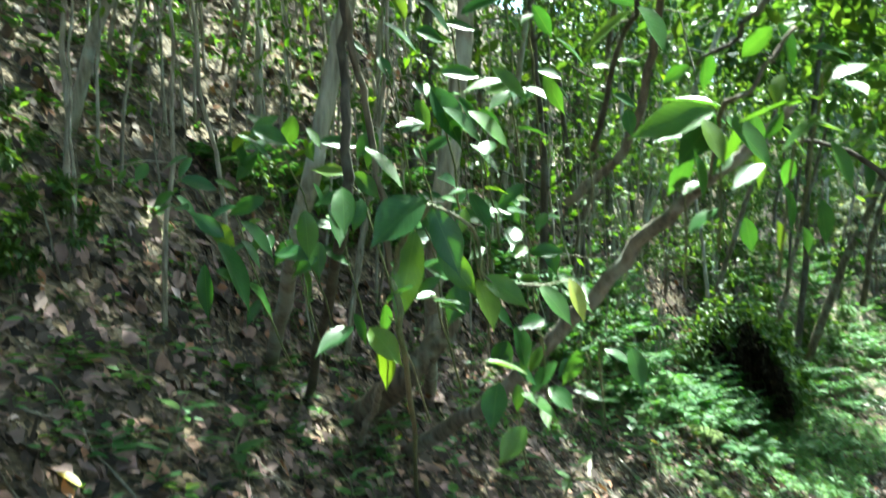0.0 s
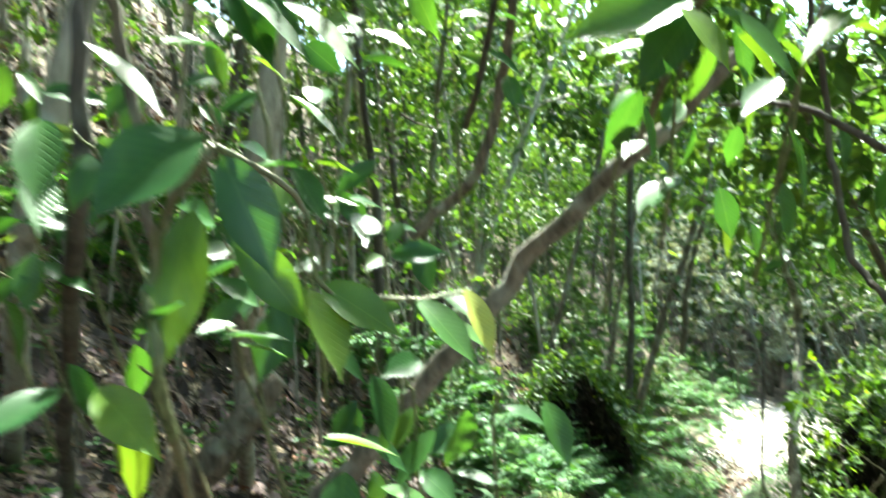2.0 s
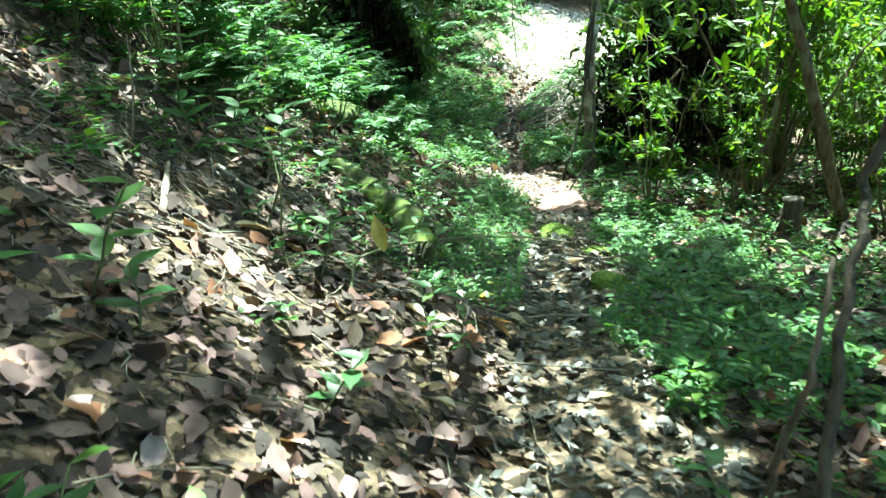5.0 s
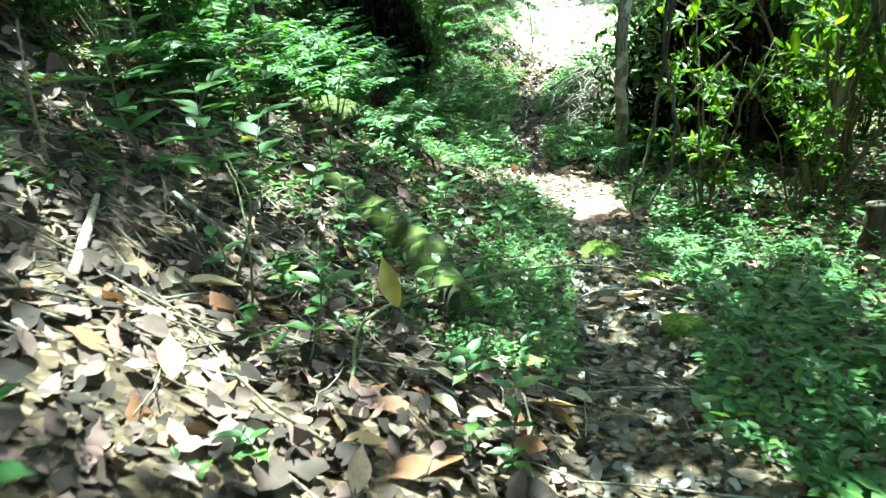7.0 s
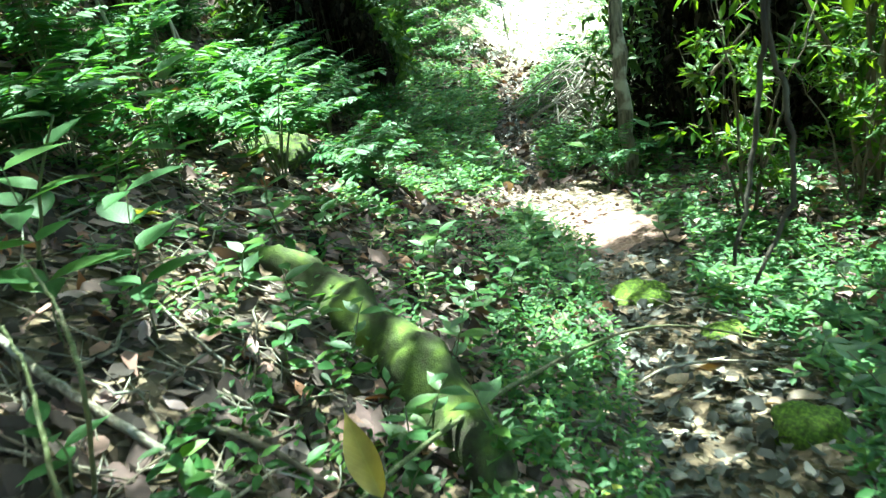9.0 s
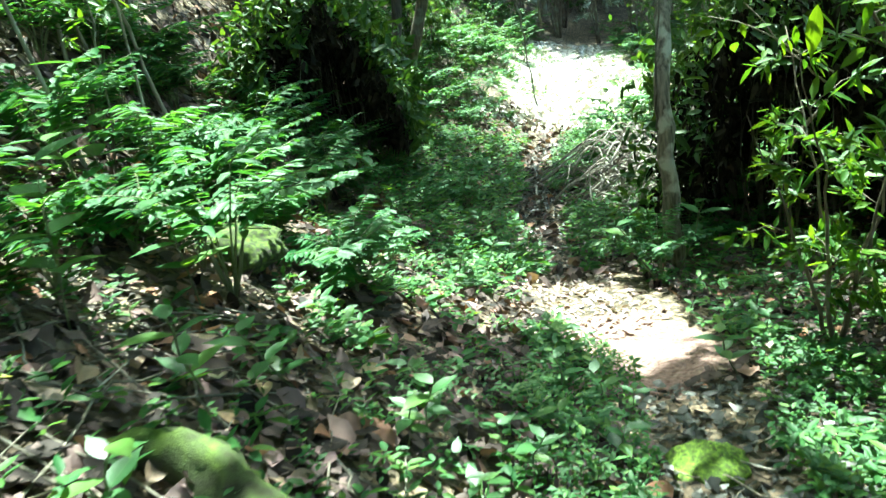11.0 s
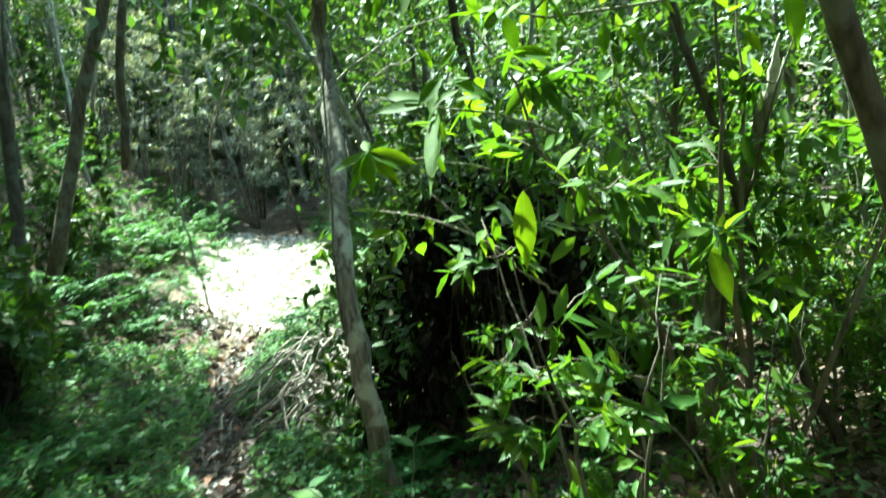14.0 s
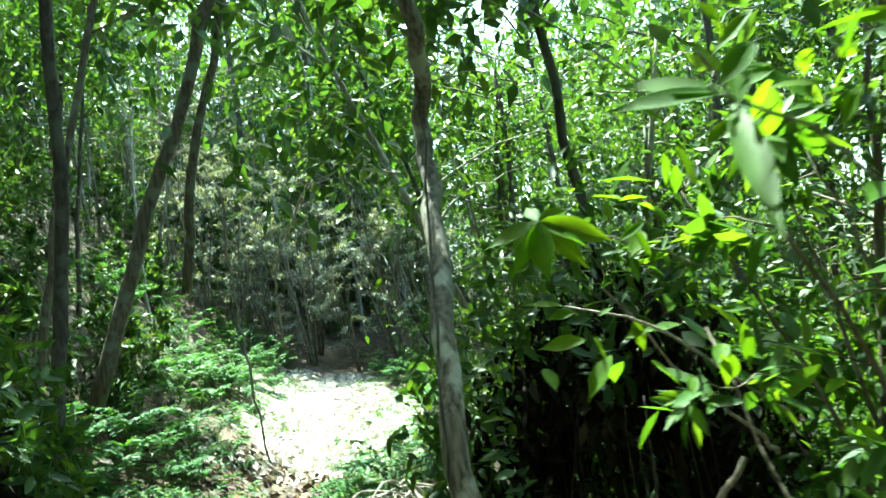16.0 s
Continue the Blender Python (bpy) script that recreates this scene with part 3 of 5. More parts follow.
def drop(ob):
    for o in (*ob.children_recursive, ob):
        bpy.data.objects.remove(o)


# ---- tall trees added for their canopy shade ----
# gaps cut in the added canopy so that the sun reaches these chosen spots
GAPS = [(1.35, 6.15, -0.45, 0.42, 0.72), (1.16, 4.67, -0.54, 0.15, 0.12), (0.85, 4.36, -0.48, 0.13, 0.11), (3.05, 4.8, -1.07, 0.13, 0.24), (3.2, 5.26, -1.1, 0.12, 0.14), (2.32, 5.74, -0.95, 0.13, 0.12), (2.72, 5.86, -1.1, 0.1, 0.1), (0.7, 6.3, 0.0, 0.22, 0.16),
        (0.72, 7.85, 0.42, 0.32, 0.28), (1.07, 7.03, 0.0, 0.24, 0.2), (1.36, 8.04, 0.04, 0.3, 0.16), (2.2, 7.15, -0.66, 0.17, 0.1), (1.7, 7.2, -0.4, 0.14, 0.12), (5.9, 6.4, -1.6, 0.4, 0.35), (6.8, 5.4, -1.6, 0.5, 0.4),
        (5.6, 10.4, -1.85, 1.0, 1.35), (4.6, 10.4, -1.3, 1.05, 0.9), (3.2, 9.3, -0.6, 0.3, 0.25), (7.2, 12.7, -2.05, 0.28, 0.28), (15.6, 22.3, -2.0, 4.6, 5.6), (18.8, 28.4, 3.0, 4.0, 3.5), (20.5, 22.0, 2.0, 3.0, 3.0),
        (3.3, 10.0, 0.2, 0.9, 0.8), (4.3, 11.6, 0.0, 1.1, 1.0), (2.4, 13.0, 1.0, 1.3, 1.2), (5.6, 17.2, 1.0, 1.4, 1.4), (6.15, 8.5, 0.6, 0.6, 0.5), (6.7, 9.3, 0.3, 0.45, 0.4), (7.0, 8.1, 0.8, 0.4, 0.4), (6.9, 8.6, -0.6, 0.6, 0.5), (8.3, 8.8, 0.3, 0.6, 0.5), (8.6, 9.9, 0.2, 0.6, 0.4),
        (9.3, 13.3, -1.4, 0.7, 0.6), (11.5, 10.0, -1.5, 1.5, 1.3), (12.0, 13.0, -0.5, 1.6, 1.4), (11.0, 7.4, -1.2, 1.2, 1.0), (14.5, 9.2, -1.0, 1.8, 1.5), (15.0, 13.5, 0.5, 1.8, 1.6), (8.6, 6.0, -0.8, 0.7, 0.6), (0.5, 2.8, 1.5, 0.28, 0.22), (0.75, 2.2, 1.8, 0.22, 0.2)]
GAPS += [(3.7, 4.1, -1.1, 0.25, 0.2), (4.3, 4.7, -1.2, 0.3, 0.25), (5.2, 5.9, -1.4, 0.3, 0.3), (2.6, 9.6, 0.4, 0.7, 0.6), (1.5, 8.7, 0.4, 0.45, 0.35), (3.6, 11.0, 0.6, 0.8, 0.8), (0.2, 8.6, 0.9, 0.6, 0.5), (1.2, 9.3, 0.8, 0.6, 0.5), (-0.5, 7.4, 1.0, 0.5, 0.4), (0.3, 7.0, 0.4, 0.35, 0.3), (1.6, 10.6, 0.9, 0.9, 0.7), (8.2, 7.9, 0.0, 0.8, 0.7), (9.8, 7.2, -0.5, 1.2, 1.0), (10.5, 9.5, -0.5, 1.3, 1.1), (7.6, 6.5, -1.2, 0.6, 0.5), (9.2, 5.4, -1.0, 0.9, 0.8), (4.6, 5.2, -1.3, 0.35, 0.3), (5.0, 7.2, -1.4, 0.3, 0.25)]
dapple = np.random.default_rng(3)
for _ in range(60):
    gx_, gy_ = dapple.uniform(5.0, 14.0), dapple.uniform(3.5, 11.5)
    if float(trail_at(gx_, gy_)[0]) < -1.3:
        GAPS.append((gx_, gy_, float(ground_z(gx_, gy_)) + dapple.uniform(0.1, 1.6), dapple.uniform(0.15, 0.45), dapple.uniform(0.15, 0.4)))
for _ in range(130):
    gx_, gy_ = dapple.uniform(0.0, 5.6), dapple.uniform(5.3, 9.0)
    if -2.0 < float(trail_at(gx_, gy_)[0]) < 2.8:
        GAPS.append((gx_, gy_, float(ground_z(gx_, gy_)), dapple.uniform(0.05, 0.14), dapple.uniform(0.05, 0.13)))
for _ in range(105):
    gx_, gy_ = dapple.uniform(-5.0, 2.5), dapple.uniform(3.0, 13.0)
    if 2.6 < float(trail_at(gx_, gy_)[0]) < 10:
        GAPS.append((gx_, gy_, float(ground_z(gx_, gy_)) + 0.2, dapple.uniform(0.12, 0.42), dapple.uniform(0.1, 0.38)))


def open_sky(pos):
    keep = np.ones(len(pos), bool)
    for gx_, gy_, gz_, rx, ry in GAPS:
        t = (pos[:, 2] - gz_) / TO_SUN.z
        x, y = pos[:, 0] - TO_SUN.x * t - gx_, pos[:, 1] - TO_SUN.y * t - gy_
        keep &= (x / rx) ** 2 + (y / ry) ** 2 > 1
    return keep


def make_tall_tree(x, y, height, radius, leaves, bark, lean=(0, 0), r0=0.09, label="tall slender tree with a leafy crown, added to cast canopy shade"):
    base = np.array(on(x, y))
    root = empty("tree", base, label, "tree", "tall trees over the path")
    a, c = Acc(), Acc()
    top = np.array([lean[0], lean[1], height])
    line = bend([(0, 0, -0.15), top * 0.4 + (rng.normal(0, 0.1), rng.normal(0, 0.1), 0), top], 20, 0.015)
    tube(a, line, [r0 * 1.3, r0, r0 * 0.9, r0 * 0.5], 10, 0.06)
    part("trunk", a, bark, root)
    for k in range(14):
        p = line[int(rng.uniform(0.62, 1.0) * 19)]
        ang = k * 2.4
        tip = p + np.array([math.cos(ang), math.sin(ang), rng.uniform(0.0, 0.7)]) * radius * rng.uniform(0.45, 1.0)
        c.slot = 1
        tube(c, bend([p, (p + tip) / 2 + (0, 0, 0.15), tip], 8, 0.03), [r0 * 0.4, 0.008], 5)
        c.slot = 0
        n = leaves // 14
        pos = p + (tip - p) * rng.uniform(0.2, 1.1, n)[:, None] + rng.normal(0, radius * 0.2, (n, 3)) * (1, 1, 0.7)
        ln, al, up = rng.uniform(0.2, 0.36, n), rng.normal(0, 1, (n, 3)) - np.array([0, 0, 0.4]), np.array([0, 0, 1.0]) + rng.normal(0, 0.5, (n, 3))
        keep = open_sky(pos + base)
        if keep.any():
            spread(c, FARLEAF, pos[keep], al[keep], up[keep], ln[keep], ln[keep] * 0.5)
    part("crown", c, (CANOPY, bark), root)
    return root


rng = np.random.default_rng(21)
canopy_spots = [(x, y) for x in np.arange(-10, 30, 3.4) for y in np.arange(-6, 40, 3.5)]
for x, y in canopy_spots:
    x, y = x + rng.uniform(-1.4, 1.4), y + rng.uniform(-1.4, 1.4)
    d = float(trail_at(x, y)[0])
    lx, ly = rng.normal(0, 0.6), rng.normal(0, 0.6)
    # added crowns over the path carry most leaves, to darken the floor
    many = 3500 if -3 < d < 4.2 and y < 13 else 1600 if d > 1 and 14 < y < 26 else 1600 if d > 3 and y < 14 else 1100 if y < 24 else 700
    if -3.0 < d < 4.2:
        d2 = 4.6 if d > 0.4 else -3.6
        x, y = x - (d2 - d) * 0.8, y + (d2 - d) * 0.6
        lx, ly = (d2 - d) * 0.7 + rng.normal(0, 0.3), -(d2 - d) * 0.5 + rng.normal(0, 0.3)
    inner = 6.8 < x < 11.5 and 5.5 < y < 11.5
    if abs(float(trail_at(x, y)[0])) > 2.5 and not (11 < x < 20 and 17 < y < 26):
        make_tall_tree(x, y, rng.uniform(7, 11), rng.uniform(2.4, 3.4), many, [PALE, BROWN, DARKBARK][2 if inner else rng.integers(0, 3)], (lx, ly), 0.03 if inner else rng.uniform(0.03, 0.06))

# extra trees, leaned over the trail only to shade it
for x, y, h, lx, ly in ((5.2, 15.8, 10.5, 2.8, -2.1), (8.0, 18.6, 10.5, 2.2, -1.6), (6.9, 4.2, 8.5, -2.2, 2.6), (8.2, 7.4, 9.5, -3.4, 1.2)):
    make_tall_tree(x, y, h, 2.4, 2600, BROWN, (lx, ly), 0.05)

# ---- saplings of the woods ----
rng = np.random.default_rng(22)
def make_pole(height, leaves, bark, label):
    """A bare thin stem with a few small leaves on side twigs."""
    root = empty("thin_stem", (0, 0, -50), label, "tree stem", "thin stems on the slope")
    a, c = Acc(), Acc()
    top = np.array([rng.normal(0, 0.09) * height, rng.normal(0, 0.09) * height, height])
    line = bend([(0, 0, -0.1), top * 0.5 + rng.normal(0, 0.05, 3), top], 12, 0.012)
    tube(a, line, [0.004 + 0.004 * height, 0.004], 6, 0.08)
    part("stem", a, bark, root)
    for k in range(6):
        p = line[rng.integers(3, 12)]
        tip = p + unit(np.array([rng.normal(), rng.normal(), rng.uniform(-0.2, 0.6)])) * rng.uniform(0.15, 0.45)
        c.slot = 1
        tube(c, bend([p, (p + tip) / 2 + (0, 0, 0.03), tip], 4, 0.006), [0.004, 0.002], 3)
        c.slot = 0
        n = leaves // 6
        pos = p + (tip - p) * rng.uniform(0.3, 1.05, n)[:, None]
        ln = rng.uniform(0.06, 0.13, n)
        spread(c, SIMPLE, pos, rng.normal(0, 1, (n, 3)) - np.array([0, 0, 0.3]), np.tile((0, 0, 1.0), (n, 1)) + rng.normal(0, 0.4, (n, 3)), ln, ln * 0.4)
    tagged(part("sprig", c, (LANCE, bark), root), kind="stuff")
    return root


poles = [make_pole(h, n, b, l) for h, n, b, l in ((2.6, 36, PALE, "thin pale stem with a few small leaves on the slope"), (3.4, 24, TWIG, "thin bare grey stem standing on the slope"), (1.7, 54, GREYBARK, "thin grey-brown stem with small leaves on the slope"), (2.2, 12, PALE, "nearly leafless thin pale stem on the slope"))]
sap = [make_sapling(h, n, s, b, (0, 0, -50), l, low=lo) for h, n, s, b, l, lo in (
    (4.2, 1000, 0.11, PALE, "thin pale-barked sapling with sparse leaves", 0.2), (3.2, 850, 0.105, BROWN, "thin brown sapling with green leaves", 0.12),
    (5.0, 1100, 0.115, DARKBARK, "slender dark sapling with a loose leafy crown", 0.3), (2.4, 600, 0.1, PALE, "young pale sapling with small leaves", 0.06))]
scatter([sap[0], sap[2]], settle(700, -9, 8, 3.5, 22, lambda d, x, y: (d > 3.4) & (d < 11))[:40], (0.9, 1.4))
scatter(poles, settle(500, -6, 5.5, 4.2, 13, lambda d, x, y: (d > 2.9) & (d < 9))[:160], (0.7, 1.5))
far_mats = [CANOPY, PALE, BROWN, DARKBARK, DUSTY]
scatter_stuff("far_woods", sap, settle(1200, 3, 36, 13, 48, lambda d, x, y: ((d > 3.6) | (d < -4) | (y > 31)) & (np.abs(d) < 15) & (np.hypot(x - 17, y - 23.5) > 6.5))[:150], (0.9, 1.8), "far thin trees and leaves of the woods", far_mats)
scatter_stuff("far_woods", sap, settle(700, 14, 52, 22, 60, lambda d, x, y: (np.hypot(x - 18.5, y - 24.5) > 10) & ((np.abs(d) > 5) | (y > 31)))[:80], (2.2, 3.4), "tall leafy trees behind the clearing", far_mats)
scatter_stuff("far_woods", sap, settle(300, 19, 34, 31, 44, lambda d, x, y: np.abs(y - 1.15 * x - 4) < 7)[:34], (2.8, 3.8), "tall leafy trees closing the view behind the clearing", far_mats)
scatter_stuff("far_woods", sap, settle(300, 16, 34, -4, 22, lambda d, x, y: d < -9)[:62], (1.8, 2.9), "tall leafy trees beyond the thicket", far_mats)
dusty = [make_bush(h, 5, n, 0.2, DUSTY, (0, 0, -50), "tall curtain of pale dusty creepers over bare stems", "creeper_shrub", 0.2, "creepers behind the clearing", 0.35, FARLEAF) for h, n in ((7.0, 2400), (8.5, 2800))]
scatter(dusty, [on(x, y) for x, y in ((16.4, 28.6), (17.6, 29.0), (18.7, 28.6), (19.8, 28.2), (20.8, 27.2), (21.8, 26.3), (22.6, 25.2), (17.2, 31.0), (19.2, 30.6), (21.2, 29.6), (23.0, 27.8))], (0.75, 1.15))
scatter(sap, settle(400, 6, 26, -3, 20, lambda d, x, y: (d < -5.0) & (d > -15))[:110], (0.8, 1.4))
scatter(sap, settle(60, -6, 6, -9, -2.5, lambda d, x, y: np.abs(d) > 1.5)[:20])

scatter(sap, settle(400, 5, 16, 9, 18, lambda d, x, y: (d > -4.2) & (d < -2.4))[:12], (0.9, 1.3))

scatter(sap, settle(300, 3, 9, 14, 25, lambda d, x, y: (d > 3.4) & (d < 10))[:14], (1.1, 1.5))

# ---- shrubs ----
pin = [make_pinnate(h, n, (0, 0, -50)) for h, n in ((0.7, 9), (0.5, 8), (0.95, 10))]
scatter(pin, settle(700, -2, 8, 6.0, 15, lambda d, x, y: (d > 1.7) & (d < 4.8) & (y - 0.5 * x > 7.5))[:98], (0.65, 1.1))
scatter(pin, settle(300, 2.2, 6, 8.6, 13, lambda d, x, y: (d > 2.2) & (d < 3.6))[:14], (0.65, 1.0))
scatter(pin, settle(500, 4, 12, 8, 20, lambda d, x, y: (np.abs(d) > 0.7) & (d < 2.8) & (d > -2.4) & (y > 10.5) & (np.hypot(x - 9.2, y - 13.3) > 1.3))[:52], (0.4, 0.75))
lance = [make_bush(h, st, n, s, LANCE, (0, 0, -50), "leafy shrub with narrow bright green leaves", "lance_shrub", 0.45, "leafy shrubs beside the path", 0.36) for h, st, n, s in ((1.9, 5, 720, 0.12), (1.4, 4, 520, 0.11), (2.4, 5, 860, 0.125))]
scatter(lance, settle(600, 4, 14, 4, 16, lambda d, x, y: (d < -2.9) & (d > -6.5) & (x + y > 14) & (np.hypot(x - 8.8, y - 10.9) > 1.4))[:60], (0.7, 1.1))
for p, k in ((on(6.5, 8.6), 0), (on(7.4, 8.3), 1)):
    ob = copy_thing(lance[k], Matrix.Translation(p))
bulk = [make_bush(h, 2, n, s, CANOPY, (0, 0, -50), "dense green shrub filling the woods", "undergrowth_shrub", 0.5, "undergrowth of the woods", 0.4, FARLEAF) for h, n, s in ((1.6, 520, 0.15), (2.2, 640, 0.16))]
scatter(bulk, settle(900, -9, 8, 4, 24, lambda d, x, y: (d > 5.5) & (d < 11))[:26], (0.4, 0.8))
far_bulk = settle(1200, 6, 34, 13, 40, lambda d, x, y: (((d > 2.4) | (d < -2.8) | (y > 30)) & (np.hypot(x - 16.5, y - 23) > 4.5)) & (np.abs(d) < 13))[:165]
scatter_stuff("far_undergrowth", bulk, far_bulk, (0.7, 1.4), "dense green shrubs under the far trees", [CANOPY, BROWN])
scatter_stuff("far_undergrowth", pin, settle(900, 7, 22, 12, 30, lambda d, x, y: ((d > 1.4) & (d < 5.5)) | ((d < -1.3) & (d > -3.2) & (np.hypot(x - 9.2, y - 13.3) > 1.3)))[:130], (0.7, 1.3), "feathery green shrubs round the clearing", [FERNY, STEM])
scatter_stuff("far_undergrowth", bulk, settle(900, 6, 22, 13, 30, lambda d, x, y: ((d > 2.0) & (d < 6)) | ((d < -1.9) & (d > -4) & (np.hypot(x - 9.2, y - 13.3) > 1.5)))[:80], (0.3, 0.65), "low green shrubs round the clearing", [CANOPY, BROWN])
scatter(bulk, settle(500, -3.5, 4, 3.5, 11, lambda d, x, y: (d > 2.6) & (d < 4.6))[:14], (0.3, 0.5))
scatter(bulk, settle(500, 5, 22, -2, 18, lambda d, x, y: (d < -4.5) & (d > -13))[:90], (0.7, 1.3))

# ---- seedlings ----
rng = np.random.default_rng(23)
seeds = [make_seedling(h, n, s, (0, 0, -50)) for h, n, s in ((0.16, 6, 0.10), (0.25, 7, 0.12), (0.12, 5, 0.08))]
scatter(seeds, settle(700, -1.5, 5.5, 2.2, 9, lambda d, x, y: (np.abs(d) > 0.35) & (d < 3.2) & (d > -2.2))[:90], (0.6, 1.2))
scatter(seeds, settle(900, 3.5, 9, 5, 14, lambda d, x, y: (np.abs(d) > 0.4) & (d < 2) & (d > -3.5))[:110], (0.7, 1.4))
scatter(seeds, settle(300, -4, 1, 2.5, 8, lambda d, x, y: (d > 1.5) & (d < 6))[:42], (0.7, 1.5))

for p, k, sz in (((1.88, 6.19, -0.70), 1, 1.3), ((2.89, 6.67, -1.10), 1, 1.2), ((2.53, 6.11, -0.99), 0, 1.3), ((2.90, 7.14, -1.00), 1, 1.1), ((2.63, 7.31, -0.84), 1, 1.0), ((2.66, 6.90, -0.97), 0, 1.1), ((3.13, 7.43, -1.03), 1, 0.9), ((2.56, 7.92, -0.67), 0, 1.4), ((0.53, 4.26, -0.32), 0, 1.4), ((0.65, 4.36, -0.39), 2, 1.5), ((0.95, 4.30, -0.55), 0, 1.0),
                 ((1.86, 7.89, -0.28), 1, 2.0), ((1.67, 7.72, -0.22), 1, 2.2), ((2.92, 9.81, -0.33), 1, 2.0), ((0.82, 5.58, -0.26), 1, 1.8), ((0.94, 5.34, -0.35), 0, 1.5), ((3.24, 8.49, -0.81), 1, 1.4), ((2.91, 8.48, -0.67), 1, 1.5), ((5.79, 8.72, -1.77), 1, 1.4), ((7.36, 10.73, -2.10), 1, 2.4), ((7.10, 10.67, -2.06), 1, 2.2), ((7.09, 8.55, -1.85), 1, 1.6), ((2.86, 3.44, -0.95), 1, 1.5), ((-0.46, 4.33, 0.23), 1, 1.5), ((-0.93, 3.53, 0.46), 0, 1.9), ((-0.28, 4.54, 0.16), 1, 1.5)):
    ob = copy_thing(seeds[k], Matrix.Identity(4))
    ob.matrix_basis = Matrix.Translation(p) @ pose(0, 0, 0, 0, 0, rng.uniform(0, 360)) @ Matrix.Scale(sz, 4)
for p, sz in ((on(8.2, 8.6), 1.5), (on(9.3, 9.2), 1.4)):
    copy_thing(lance[2], Matrix.Identity(4)).matrix_basis = Matrix.Translation(p) @ pose(0, 0, 0, 0, 0, rng.uniform(0, 360)) @ Matrix.Scale(sz, 4)

# ground cover too thick to count
def herbs(name, places, size, label, tall=0.13):
    """Small plants: a whorl of leaves round the top of each unseen stalk."""
    acc = Acc()
    n = len(places)
    turn, h = rng.uniform(0, 2 * math.pi, n), rng.uniform(0.25, 1.0, n) * tall
    grow = size * rng.choice([0.7, 1.0, 1.45], n, p=[0.45, 0.4, 0.15])
    lean = rng.normal(0, 0.15, (n, 3)) * (1, 1, 0)
    for k in range(6):
        ang = turn + k * 2.2 + rng.normal(0, 0.25, n)
        al = np.stack([np.cos(ang), np.sin(ang), rng.normal(0.12, 0.2, n)], -1) + lean
        rise = h * (0.55 + 0.09 * k)
        ln = grow * rng.uniform(0.7, 1.2, n)
        spread(acc, SIMPLE, places + np.array([0, 0, 1]) * rise[:, None] + al * 0.008, al, np.tile((0, 0, 1.0), (n, 1)) + rng.normal(0, 0.2, (n, 3)) + lean, ln, ln * 0.46)
    return tagged(part(name, acc, HERB), label, "ground cover", kind="stuff")


herbs("ground_cover", settle(11000, 3, 16, 3, 20, lambda d, x, y: (d < -0.6) & (d > -7)), 0.075, "low green herbs covering the forest floor")
herbs("ground_cover", settle(5000, 2, 10, 6.5, 15, lambda d, x, y: (d > 0.4) & (d < 3) & (y - 0.6 * x > 3.4) & ((np.sin(2.1 * x + 0.4) * np.sin(2.6 * y) > 0.05) | (y < 9))), 0.06, "low green herbs on the bank beside the path")
herbs("ground_cover", settle(9000, 6, 24, 12, 32, lambda d, x, y: (np.abs(d) > 0.95 + 0.45 * np.sin(1.7 * y)) & (d < 6) & (d > -6)), 0.10, "low green herbs round the sunny clearing")
herbs("ground_cover", settle(4500, -6, 4, 2, 14, lambda d, x, y: (d > 2.2) & (d < 8) & (np.sin(1.3 * x + 0.5) * np.sin(1.1 * y) > -0.1)), 0.085, "scattered low green herbs on the leafy slope")
herbs("ground_cover", settle(5200, 5.5, 12, 11.2, 17.2, lambda d, x, y: (np.abs(d) > 0.22 + 0.1 * np.sin(2 * y)) & (np.abs(d) < 1.8) & (np.hypot(x - 9.2, y - 13.3) > 0.9)), 0.085, "green herbs crowding in on the narrow path", 0.22)
herbs("ground_cover", settle(1300, 3.5, 7.5, 8.8, 12, lambda d, x, y: (d > 0.35) & (d < 2.2) & (np.sin(3.3 * x) * np.sin(3.9 * y) > 0.1)), 0.08, "sunlit green herbs beside the bare earth", 0.18)

herbs("ground_cover", settle(3400, 2.6, 6.5, 4.6, 9.4, lambda d, x, y: (d > -1.7) & (d < -0.4 - 0.12 * np.sin(3 * y))), 0.07, "green herbs along the edge of the damp path")
herbs("ground_cover", settle(4200, 2.2, 5.4, 6.2, 9.4, lambda d, x, y: (d > 0.25) & (d < 0.8)), 0.042, "fine green herbs along the foot of the bank", 0.16)

# knee-high plants with broad pointed leaves on the bank
for x, y, hh, n in ((1.86, 7.42, 0.55, 10), (2.12, 7.45, 0.5, 9), (1.62, 7.75, 0.6, 11), (1.80, 8.25, 0.55, 10), (2.55, 8.75, 0.6, 10), (3.05, 9.15, 0.5, 9), (0.55, 5.35, 0.4, 8), (0.30, 5.75, 0.45, 8), (2.85, 10.0, 0.7, 11)):
    ob = make_seedling(hh, n, 0.21, on(x, y))
    ob.name = "broad_leaf_plant"
    tagged(ob, "knee-high green plant with broad pointed leaves on the bank", "plant", "broad-leaved plants on the bank")


